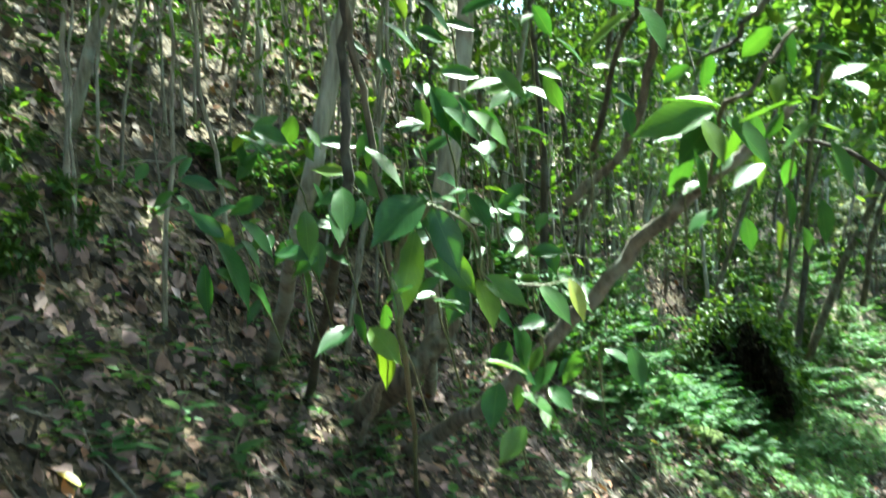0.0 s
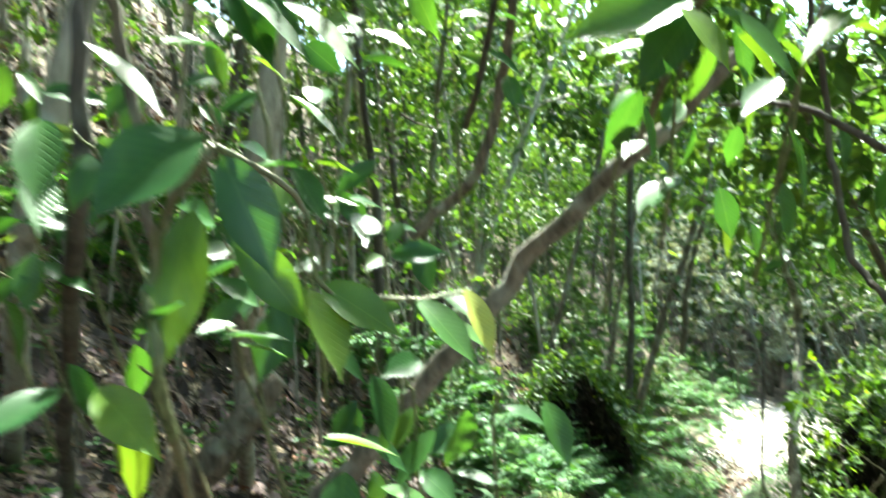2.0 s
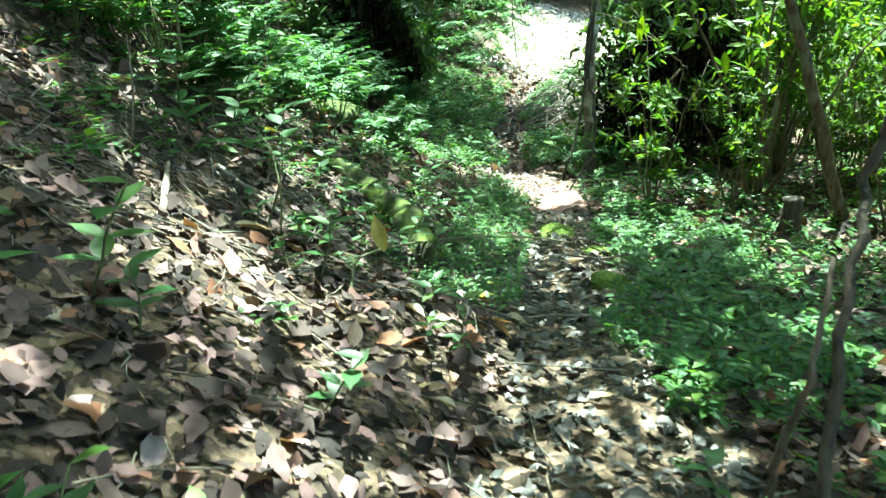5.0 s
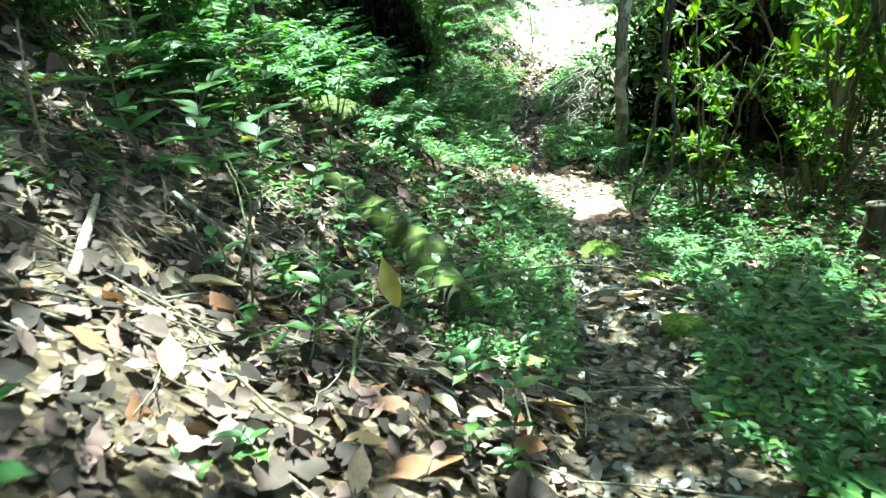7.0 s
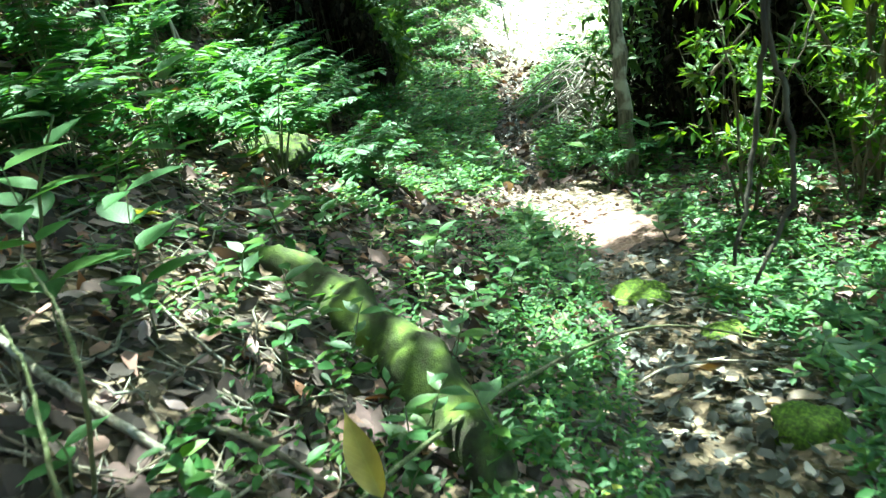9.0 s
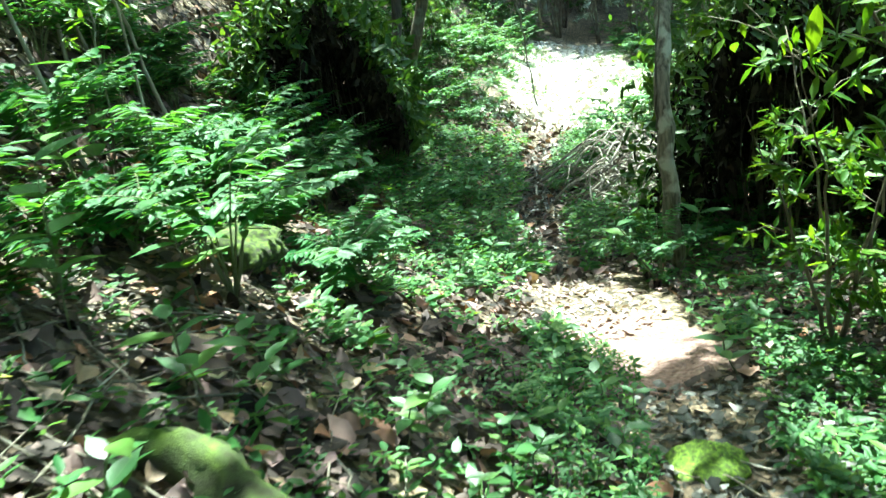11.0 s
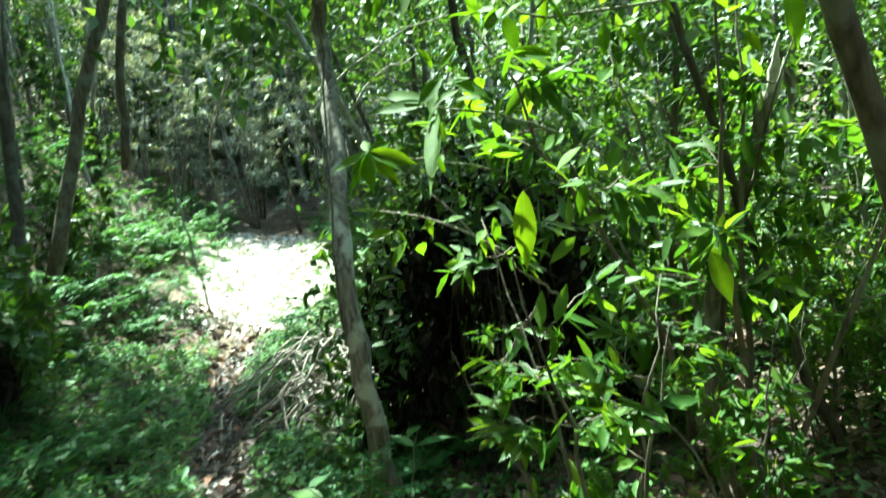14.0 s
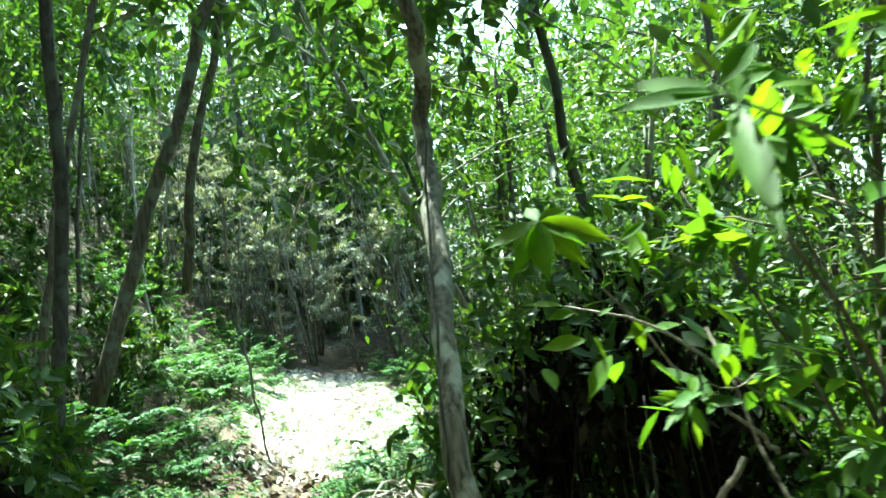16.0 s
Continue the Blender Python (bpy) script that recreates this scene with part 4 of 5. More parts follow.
def make_thicket(at, facing, wide, height, label):
    """A hollow shrub open on one side: leafy outside, bare stems and shade-coloured leaves within."""
    root = empty("overhanging_thicket", at, label, "shrub", "dark thickets beside the path")
    face = math.atan2(facing[1], facing[0])
    # the inner layer is coloured almost black to stand for the hollow's shade
    for name, mat, n, ra, size, hang in (("foliage", CANOPY, 5200, (0.98, 1.25), 0.15, 0.25), ("dead_foliage", HOLLOW_SHADE, 8500, (0.72, 0.98), 0.14, 1.6)):
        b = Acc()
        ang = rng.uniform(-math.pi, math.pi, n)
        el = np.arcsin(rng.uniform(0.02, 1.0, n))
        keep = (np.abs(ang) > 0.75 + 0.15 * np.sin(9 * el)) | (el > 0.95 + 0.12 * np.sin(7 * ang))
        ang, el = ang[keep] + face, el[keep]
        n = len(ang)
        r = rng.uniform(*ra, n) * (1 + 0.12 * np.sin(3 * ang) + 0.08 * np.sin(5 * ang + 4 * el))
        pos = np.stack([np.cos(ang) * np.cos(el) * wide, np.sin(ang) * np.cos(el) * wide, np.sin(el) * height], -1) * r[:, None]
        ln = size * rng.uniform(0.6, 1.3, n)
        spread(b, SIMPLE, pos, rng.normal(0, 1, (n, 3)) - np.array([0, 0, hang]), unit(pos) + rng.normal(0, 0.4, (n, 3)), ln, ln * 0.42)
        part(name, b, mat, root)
    for k in range(26):
        a = Acc()
        ang = rng.uniform(0, 2 * math.pi)
        foot = np.array([math.cos(ang), math.sin(ang), 0]) * wide * rng.uniform(0.1, 0.7)
        tip = foot * rng.uniform(0.6, 1.3) + (0, 0, height * rng.uniform(0.6, 0.85))
        tube(a, bend([foot, (foot + tip) / 2 + rng.normal(0, 0.08, 3), tip], 9, 0.01), [rng.uniform(0.006, 0.016), 0.004], 5, 0.1)
        part("stem", a, DARKBARK, root)
    return root


make_thicket(on(9.35, 11.05), (-0.81, -0.59), 1.25, 2.5, "dense overhanging shrub beside the path, its hollow shaded by near-black inner leaves")
make_thicket(on(5.75, 14.6), (-0.3, -0.95), 1.05, 1.7, "dense leafy shrub beside a dark trunk, its hollow shaded by near-black inner leaves")


# ---- named trees, vines and branches ----
rng = np.random.default_rng(24)
def limb_thing(name, points, radii, mat, label, category, n=22, wobble=0.01, sides=10, knobby=0.06, group=""):
    base = np.asarray(points[0], float)
    a = Acc()
    tube(a, bend(np.asarray(points, float) - base, n, wobble), radii, sides, knobby)
    ob = part(name, a, mat)
    ob.location = base
    return tagged(ob, label, category, group)


tb = np.array(on(7.55, 10.9))
def limb_part(name, points, radii, mat, parent, n=22, wobble=0.01, sides=10, knobby=0.06, label=""):
    a = Acc()
    tube(a, bend(np.asarray(points, float) - np.array(parent.location), n, wobble), radii, sides, knobby)
    return part(name, a, mat, parent, label)


slender = empty("slender_tree", tb - (0, 0, 0.15), "slender grey tree trunk with lichen patches beside the path", "tree")
limb_part("trunk", [tb - (0, 0, 0.15), tb + (-0.05, 0.02, 1.6), (8.45, 11.69, 1.36), (8.08, 11.32, 2.21), tb + (-0.7, -0.2, 7.5)], [0.08, 0.072, 0.062, 0.057, 0.04], MOTTLED, slender, 34, 0.014, 12, 0.09)
limb_part("vine", [tb + (-0.12, -0.06, 0.55), tb + (-0.13, 0.0, 1.2), tb + (-0.10, 0.03, 1.9), (8.33, 11.58, 1.5), (8.0, 11.25, 2.25)], [0.007, 0.010, 0.009, 0.008], DARKBARK, slender, 26, 0.012, 6, 0.12, "thin dark vine clinging to the trunk")
for k, (h0, dx, dy) in enumerate(((2.35, 0.5, -0.3), (3.1, -0.35, -0.4), (3.6, 0.45, 0.2))):
    foot = np.array((8.30, 11.52, 1.72)) if k == 0 else np.array((8.05, 11.29, 2.3)) + (-0.06 * k, -0.04 * k, 0.5 * k)
    limb_part("side_twig", [foot, foot + (dx * 0.5, dy * 0.5, 0.08), foot + (dx, dy, 0.05)], [0.010, 0.003], TWIG, slender, 10, 0.01, 5, 0.1)
limb_thing("dark_tree", [(7.11, 15.63, -1.31), (7.57, 15.76, 1.45), (7.44, 15.25, 3.62), (7.24, 14.30, 5.71), (7.06, 13.39, 7.82)], [0.075, 0.06, 0.055, 0.04], DARKBARK, "dark leaning tree trunk above the feathery shrubs", "tree", 26, 0.015, 12, 0.08)
limb_thing("leaning_tree", [(8.39, 17.45, -0.32), (9.04, 17.05, 1.77), (9.60, 16.43, 3.66), (9.78, 15.46, 5.61), (9.46, 13.69, 8.98)], [0.10, 0.08, 0.075, 0.06], BROWN, "brown tree trunk leaning across the woods", "tree", 24, 0.02, 12, 0.08)
limb_thing("leaning_tree", [(9.92, 17.82, 0.94), (10.07, 17.36, 2.99), (10.34, 16.89, 4.39), (10.28, 16.16, 6.13), (9.79, 14.25, 9.75)], [0.07, 0.06, 0.055, 0.05], BROWN, "thin brown tree leaning beside another trunk", "tree", 24, 0.02, 10, 0.08)
broken = empty("broken_tree", (8.92, 8.96, -0.98), "broken leaning tree stub with a pale splintered top", "tree stub")
limb_part("trunk", [(8.90, 9.05, -2.05), (8.92, 8.96, -0.98), (9.00, 8.66, -0.14), (8.92, 8.42, 0.42)], [0.062, 0.056, 0.052, 0.046], GREYBARK, broken, 20, 0.008, 12, 0.08)
limb_part("splinter", [(8.925, 8.43, 0.38), (8.90, 8.37, 0.56), (8.885, 8.32, 0.74)], [0.042, 0.03, 0.005], PALEWOOD, broken, 8, 0.004, 8, 0.22, "pale splintered wood")
limb_part("splinter", [(8.945, 8.40, 0.38), (8.95, 8.36, 0.50), (8.955, 8.33, 0.60)], [0.028, 0.018, 0.003], PALEWOOD, broken, 7, 0.003, 7, 0.2, "pale splintered wood")
for pts, r, lab in (([(8.51, 14.45, 1.68), (8.61, 14.56, 0.44), (8.61, 14.33, -0.95)], 0.014, "thin bare vine hanging before the clearing"), ([(10.46, 14.84, 1.94), (10.64, 14.85, 0.98), (10.70, 14.84, 0.37)], 0.010, "thin bare vine hanging before the clearing"),
                    ([(11.71, 17.06, 4.16), (12.06, 17.21, 2.98), (11.55, 17.95, 1.25), (11.54, 18.01, -0.07)], 0.022, "pale bare liana hanging at the edge of the clearing"), ([(12.30, 16.85, 3.44), (11.93, 17.51, 2.23), (11.64, 17.83, 1.67)], 0.016, "pale bare liana hanging at the edge of the clearing")):
    limb_thing("liana", pts, [r, r * 0.8], TWIG, lab, "vine", 20, 0.02, 6, 0.1, "lianas at the clearing")

# dark vine stem beside the path, and the hanging pair further on
limb_thing("climbing_vine", [(2.42, 3.68, -0.90), (2.55, 3.78, -0.64), (2.86, 3.99, -0.05), (3.04, 4.08, 0.30), (2.60, 3.65, 1.23), (2.54, 3.82, 1.63), (2.52, 3.84, 2.14), (2.48, 3.80, 2.88)], [0.021, 0.017, 0.016, 0.016, 0.014], DARKBARK, "twisted dark vine stem rising from the ground", "vine", 44, 0.008, 8, 0.15)
limb_thing("climbing_vine", [(2.69, 4.06, -1.00), (2.64, 3.94, -0.41), (2.82, 4.03, -0.06)], [0.016, 0.012, 0.008], BROWN, "thin brown vine stem twined beside a thicker one", "vine", 16, 0.008, 7, 0.12)
limb_thing("hanging_vine", [(3.64, 6.44, -0.53), (3.76, 6.47, -0.26), (3.83, 6.49, -0.02), (3.87, 6.51, 0.27), (4.17, 6.72, 1.23)], [0.006, 0.009, 0.009, 0.009], DARKBARK, "thin dark vine hanging from the canopy", "vine", 24, 0.005, 6, 0.12, "hanging vines")
limb_thing("hanging_vine", [(3.64, 6.37, -0.57), (3.81, 6.36, -0.33), (3.86, 6.43, -0.06), (3.87, 6.49, 0.16), (4.17, 6.72, 1.23)], [0.006, 0.009, 0.009, 0.009], DARKBARK, "thin dark looping vine hanging from the canopy", "vine", 24, 0.005, 6, 0.12, "hanging vines")

# ---- glossy shrub at the start of the walk ----
glossy = empty("glossy_shrub", (-0.24, 4.99, 0.27), "shrub with large glossy dark green leaves on a grey leaning branch", "shrub")


def child_limb(name, points, radii, mat, parent, n=20, wobble=0.008, label="", sides=9):
    a = Acc()
    tube(a, bend(np.asarray(points, float) - np.array(parent.location), n, wobble), radii, sides, 0.07)
    return part(name, a, mat, parent, label)


def big_leaf(parent, base, tip, wide=0.42, mat=GLOSSY, droop=0.25, up=(0.12, -0.75, 0.55), label="", name="leaf", fold=0.34):
    base, tip = np.asarray(base, float) - np.array(parent.location), np.asarray(tip, float) - np.array(parent.location)
    ln = float(np.linalg.norm(tip - base))
    a = Acc()
    u = np.asarray(up, float) + rng.normal(0, 0.25, 3)
    spread(a, blade(11, 0.45, fold, droop, 0.022), base[None], (tip - base + np.array([0, 0, droop * wide * ln]))[None], u[None], ln, ln * wide)
    return part(name, a, mat, parent, label)


child_limb("branch", [(-0.24, 4.99, 0.27), (0.29, 4.09, 0.76), (0.49, 3.85, 1.02), (0.81, 3.47, 1.44), (1.02, 3.19, 1.72), (1.18, 2.94, 1.88), (1.29, 2.73, 2.03)], [0.05, 0.045, 0.040, 0.035, 0.03, 0.026, 0.018], GREYBARK, glossy, 30, 0.008, "grey leaning branch", 11)
child_limb("stem", [(-0.15, 4.53, 0.11), (-0.12, 2.49, 1.11), (-0.16, 2.39, 1.42), (-0.04, 2.24, 1.60)], [0.011, 0.010, 0.008], STEM, glossy, 16)
child_limb("twig", [(-0.04, 2.24, 1.60), (0.10, 2.34, 1.53), (0.14, 2.37, 1.38), (0.31, 2.41, 1.36), (0.43, 2.48, 1.38)], [0.006, 0.004], STEM, glossy, 14, 0.004)
child_limb("twig", [(1.10, 3.08, 1.79), (0.83, 2.22, 1.87), (0.90, 2.14, 1.94), (1.01, 2.12, 2.10)], [0.010, 0.006], BROWN, glossy, 14, 0.006)
child_limb("twig", [(0.64, 3.19, 1.94), (0.67, 2.86, 2.24), (0.65, 2.48, 2.30), (0.69, 2.41, 2.39), (0.70, 2.32, 2.52)], [0.012, 0.006], DARKBARK, glossy, 16, 0.006)
LEAVES = [
    ((-0.06, 2.24, 1.62), (-0.20, 2.17, 1.46), 0.62), ((-0.03, 2.26, 1.59), (0.05, 2.25, 1.38), 0.45), ((0.11, 2.37, 1.38), (0.16, 2.28, 1.22), 0.48), ((0.13, 2.39, 1.39), (0.26, 2.32, 1.28), 0.42),
    ((0.31, 2.41, 1.36), (0.40, 2.34, 1.23), 0.42), ((-0.04, 2.43, 2.01), (0.06, 2.44, 1.81), 0.5), ((0.05, 2.49, 1.99), (0.12, 2.52, 1.89), 0.45), ((0.17, 2.59, 2.12), (0.30, 2.61, 2.00), 0.38),
    ((0.35, 2.57, 2.09), (0.42, 2.60, 1.95), 0.35), ((0.80, 2.18, 1.87), (0.55, 2.22, 1.78), 0.45), ((0.80, 2.18, 1.85), (0.70, 2.22, 1.70), 0.5), ((0.82, 2.16, 1.85), (0.92, 2.08, 1.68), 0.42),
    ((0.83, 2.21, 1.89), (0.65, 2.29, 1.93), 0.4), ((0.65, 2.48, 2.30), (0.73, 2.42, 2.12), 0.6), ((0.64, 2.49, 2.29), (0.47, 2.57, 2.15), 0.28), ((0.65, 2.48, 2.30), (0.52, 2.50, 2.35), 0.3),
    ((-0.07, 2.41, 2.29), (0.03, 2.46, 2.19), 0.38), ((-0.66, 2.99, 2.04), (-0.79, 2.98, 1.94), 0.4), ((-0.64, 3.19, 2.09), (-0.68, 3.22, 1.94), 0.5), ((-0.83, 2.97, 1.94), (-0.79, 3.01, 1.82), 0.4),
    ((-0.69, 2.55, 1.58), (-0.58, 2.59, 1.45), 0.45), ((-0.76, 2.53, 1.51), (-0.64, 2.53, 1.27), 0.42), ((-0.74, 2.54, 1.52), (-0.85, 2.48, 1.60), 0.4), ((-0.77, 2.43, 1.43), (-0.76, 2.43, 1.24), 0.3),
    ((-0.49, 2.95, 1.93), (-0.33, 2.98, 1.91), 0.4), ((-0.14, 2.73, 2.34), (-0.20, 2.66, 2.46), 0.4), ((-0.22, 2.73, 2.33), (-0.09, 2.78, 2.23), 0.4), ((-0.35, 2.90, 1.80), (-0.25, 2.93, 1.69), 0.5),
    ((-0.09, 2.45, 1.54), (-0.14, 2.35, 1.22), 0.3), ((-0.02, 2.45, 1.49), (0.11, 2.45, 1.31), 0.4), ((0.57, 3.18, 1.05), (0.48, 3.13, 0.97), 0.6), ((0.44, 3.13, 0.94), (0.52, 3.05, 0.85), 0.6),
    ((0.20, 2.76, 1.01), (0.17, 2.67, 0.84), 0.5), ((0.29, 2.95, 0.98), (0.29, 2.93, 0.87), 0.5), ((0.54, 3.12, 0.93), (0.66, 3.08, 0.89), 0.35), ((0.27, 3.17, 1.13), (0.27, 3.16, 1.01), 0.4),
    ((0.07, 2.77, 1.37), (0.03, 2.72, 1.21), 0.55), ((0.02, 2.76, 1.38), (-0.09, 2.74, 1.45), 0.5), ((0.00, 2.85, 1.51), (-0.09, 2.78, 1.72), 0.3), ((0.16, 2.88, 1.31), (0.27, 2.87, 1.19), 0.4),
    ((-0.01, 2.66, 1.39), (-0.09, 2.65, 1.31), 0.5), ((0.10, 2.88, 1.26), (0.02, 2.87, 1.34), 0.4), ((0.06, 2.62, 2.32), (0.22, 2.57, 2.37), 0.35), ((0.29, 2.65, 2.42), (0.30, 2.55, 2.57), 0.35)]
for b, t, w in LEAVES:
    big_leaf(glossy, b, t, w)
tips = [np.array(p) for p in ((-0.74, 3.01, 1.89), (-0.84, 2.79, 1.74), (-0.45, 3.01, 1.67), (-0.09, 2.89, 1.89), (0.09, 2.73, 1.63), (0.33, 2.91, 1.56), (-0.24, 3.09, 2.26), (0.01, 2.79, 2.43), (0.34, 2.96, 2.45), (-0.61, 2.89, 1.53), (0.62, 3.22, 2.22), (0.12, 3.22, 1.72), (0.35, 3.44, 1.58), (-0.07, 3.03, 1.59))]
for c in tips:
    for _ in range(6):
        b = c + rng.normal(0, 0.10, 3)
        big_leaf(glossy, b, b + unit(np.array([rng.normal(0, 0.7), rng.normal(-0.2, 0.4), rng.uniform(-1.0, 0.1)])) * rng.uniform(0.09, 0.17), rng.uniform(0.36, 0.5))
    child_limb("twig", [c + (0.1, 0.4, -0.5), c + (0.03, 0.12, -0.1), c], [0.005, 0.003], STEM, glossy, 8, 0.006, "", 5)
clumps = [(-0.66, 2.87, 1.92), (-0.56, 2.84, 1.5), (-0.03, 2.52, 1.98), (0.12, 2.74, 1.93), (-0.3, 2.46, 1.69), (-0.04, 2.5, 1.33), (-0.17, 2.39, 1.26), (0.15, 2.98, 1.64), (0.33, 2.68, 1.21), (-1.03, 3.0, 1.78), (0.27, 3.07, 2.19), (-0.74, 2.7, 1.41), (0.25, 2.86, 0.95), (0.88, 2.28, 1.89), (0.84, 2.54, 1.75), (1.03, 2.13, 1.79), (0.58, 2.83, 1.16), (1.12, 2.14, 2.0)]
for c in clumps:
    c = np.array(c)
    for _ in range(6):
        b = c + rng.normal(0, 0.08, 3)
        big_leaf(glossy, b, b + unit(np.array([rng.normal(0, 0.6), rng.normal(-0.2, 0.35), rng.uniform(-1.0, -0.1)])) * rng.uniform(0.09, 0.19), rng.uniform(0.36, 0.52), up=(0.1, -0.5, 0.8))
    child_limb("twig", [c + (0.12, 0.45, -0.4), c + (0.03, 0.12, -0.05), c], [0.005, 0.003], STEM, glossy, 8, 0.006, "", 5)
big_leaf(glossy, (0.41, 2.44, 1.38), (0.45, 2.39, 1.24), 0.4, YELLOW, label="yellowing leaf")
# drooping leaves of the overhanging spray
spray = empty("overhanging_branch", (1.04, 2.12, 2.29), "overhanging branch with drooping dark green leaves", "branch")
child_limb("branch", [(1.04, 2.12, 2.29), (0.95, 2.16, 2.21), (0.91, 2.24, 2.13), (0.82, 2.39, 2.07)], [0.014, 0.006], DARKBARK, spray, 14)
child_limb("branch", [(1.62, 2.46, 1.53), (1.56, 2.56, 1.70), (1.44, 2.69, 1.85), (1.26, 2.81, 1.90)], [0.014, 0.006], DARKBARK, spray, 14)
for b, t in (((0.91, 2.29, 1.86), (0.87, 2.36, 1.71)), ((0.95, 2.28, 1.80), (0.98, 2.30, 1.65)), ((0.98, 2.43, 1.58), (1.00, 2.43, 1.46)), ((0.96, 2.15, 2.11), (0.89, 2.24, 2.03)), ((0.97, 2.14, 2.12), (1.03, 2.16, 1.97)),
             ((0.89, 2.14, 2.21), (0.86, 2.22, 2.11)), ((1.01, 2.21, 1.88), (0.98, 2.27, 1.79)), ((0.84, 2.36, 2.11), (0.85, 2.41, 1.98)), ((0.80, 2.40, 2.07), (0.72, 2.46, 2.02)), ((1.03, 2.26, 1.66), (1.06, 2.26, 1.51)),
             ((1.29, 2.89, 1.61), (1.31, 2.90, 1.48)), ((1.40, 2.78, 1.68), (1.44, 2.80, 1.50)), ((1.41, 2.93, 1.59), (1.43, 2.93, 1.48)), ((1.21, 2.86, 1.86), (1.20, 2.91, 1.74)), ((1.31, 2.80, 1.84), (1.30, 2.85, 1.73)),
             ((1.50, 2.65, 1.80), (1.53, 2.67, 1.68)), ((1.61, 2.58, 1.71), (1.59, 2.65, 1.55)), ((1.63, 2.58, 1.64), (1.63, 2.60, 1.54)), ((1.56, 2.82, 1.49), (1.58, 2.82, 1.41)), ((1.62, 2.54, 1.77), (1.68, 2.50, 1.69)), ((1.44, 2.72, 1.78), (1.39, 2.77, 1.76)), ((1.54, 2.97, 1.48), (1.49, 3.02, 1.45))):
    big_leaf(spray, b, t, 0.45, GLOSSY, 0.2, (0.3, -0.8, 0.5))
for pts, r, mat, lab in (([(-1.17, 5.15, 0.85), (-0.67, 3.52, 1.64), (-0.48, 3.39, 2.46), (-0.36, 3.23, 3.12), (-0.21, 2.86, 4.55)], [0.045, 0.04, 0.035], PALE, "pale mottled trunk leaning on the slope"),
                         ([(-0.11, 6.18, 0.48), (-0.03, 3.89, 1.62), (0.09, 3.75, 2.43), (0.13, 3.56, 3.16), (0.16, 3.06, 4.78)], [0.05, 0.045, 0.04], PALE, "pale upright trunk behind the glossy shrub"),
                         ([(-0.89, 5.01, 0.64), (-0.41, 2.97, 1.53), (-0.38, 2.84, 2.24), (-0.38, 2.65, 2.70)], [0.03, 0.02, 0.016], DARKBARK, "thin dark stem rising from the slope"),
                         ([(-0.21, 2.99, 1.42), (-0.29, 2.92, 1.97), (-0.37, 2.77, 2.43), (-0.38, 2.65, 2.70)], [0.014, 0.014, 0.012], BROWN, "thin brown vine crossing other stems"),
                         ([(-0.53, 4.83, 0.36), (-0.27, 3.62, 0.93), (-0.25, 3.63, 1.02)], [0.02, 0.016], TWIG, "pale dead stick standing in the litter"),
                         ([(-0.57, 5.12, 0.49), (-0.23, 4.53, 0.81), (-0.06, 4.46, 1.00), (0.09, 4.43, 1.18)], [0.095, 0.08, 0.07, 0.04], BROWN, "thick brown broken log leaning on the slope"),
                         ([(-0.06, 4.56, 1.04), (-0.02, 4.65, 1.61), (0.08, 4.58, 2.38), (0.12, 4.51, 2.82), (0.22, 4.24, 4.21)], [0.045, 0.04, 0.04], PALE, "pale slender trunk behind the shrub"),
                         ([(0.88, 5.39, 1.96), (1.26, 5.27, 2.31), (1.42, 5.08, 2.90), (1.45, 4.83, 3.54), (1.39, 4.23, 5.38)], [0.035, 0.03, 0.02], BROWN, "forked brown branch in the woods")):
    limb_thing("woodland_stem", pts, r, mat, lab, "tree stem", 24, 0.008, 10, 0.06, "stems on the slope")

# ---- bright spray beside the end of the walk ----
bright = empty("leafy_branch", (6.05, 8.71, 0.54), "leafy branch with long bright yellow-green leaves", "branch", "bright branches by the thicket")
child_limb("branch", [(6.77, 8.64, 0.37), (6.34, 8.66, 0.49), (6.05, 8.71, 0.54), (5.98, 8.73, 0.57)], [0.006, 0.003], STEM, bright, 12, 0.004)
BRIGHT = leaf_material("bright_leaf", [(0.0, (0.06, 0.15, 0.014)), (0.6, (0.09, 0.19, 0.016)), (1.0, (0.13, 0.23, 0.02))], 0.55, 0.6, islands=False, spec=0.2)
for b, t, w in (((6.05, 8.72, 0.54), (5.77, 8.58, 0.26), 0.14), ((6.04, 8.72, 0.56), (5.90, 8.92, 0.56), 0.22), ((6.04, 8.72, 0.56), (5.98, 8.94, 0.63), 0.25), ((6.05, 8.71, 0.56), (6.11, 8.65, 0.59), 0.4), ((6.11, 8.67, 0.56), (6.15, 8.56, 0.54), 0.3),
                ((6.06, 8.72, 0.70), (6.03, 8.75, 0.75), 0.5), ((6.05, 8.73, 0.72), (6.07, 8.72, 0.67), 0.45), ((6.22, 8.67, 0.53), (6.24, 8.61, 0.52), 0.35), ((6.33, 8.97, 0.54), (6.36, 8.94, 0.42), 0.35), ((6.20, 8.98, 0.62), (6.22, 8.94, 0.58), 0.4),
                ((6.16, 8.52, 0.53), (6.16, 8.57, 0.45), 0.4), ((6.21, 8.87, 0.74), (6.25, 8.81, 0.69), 0.4)):
    big_leaf(bright, b, t, w, BRIGHT, 0.15, (-0.5, -0.45, 0.6))
bright2 = empty("leafy_branch", (6.50, 9.51, 0.45), "leafy branch with a fan of bright yellow-green leaves", "branch", "bright branches by the thicket")
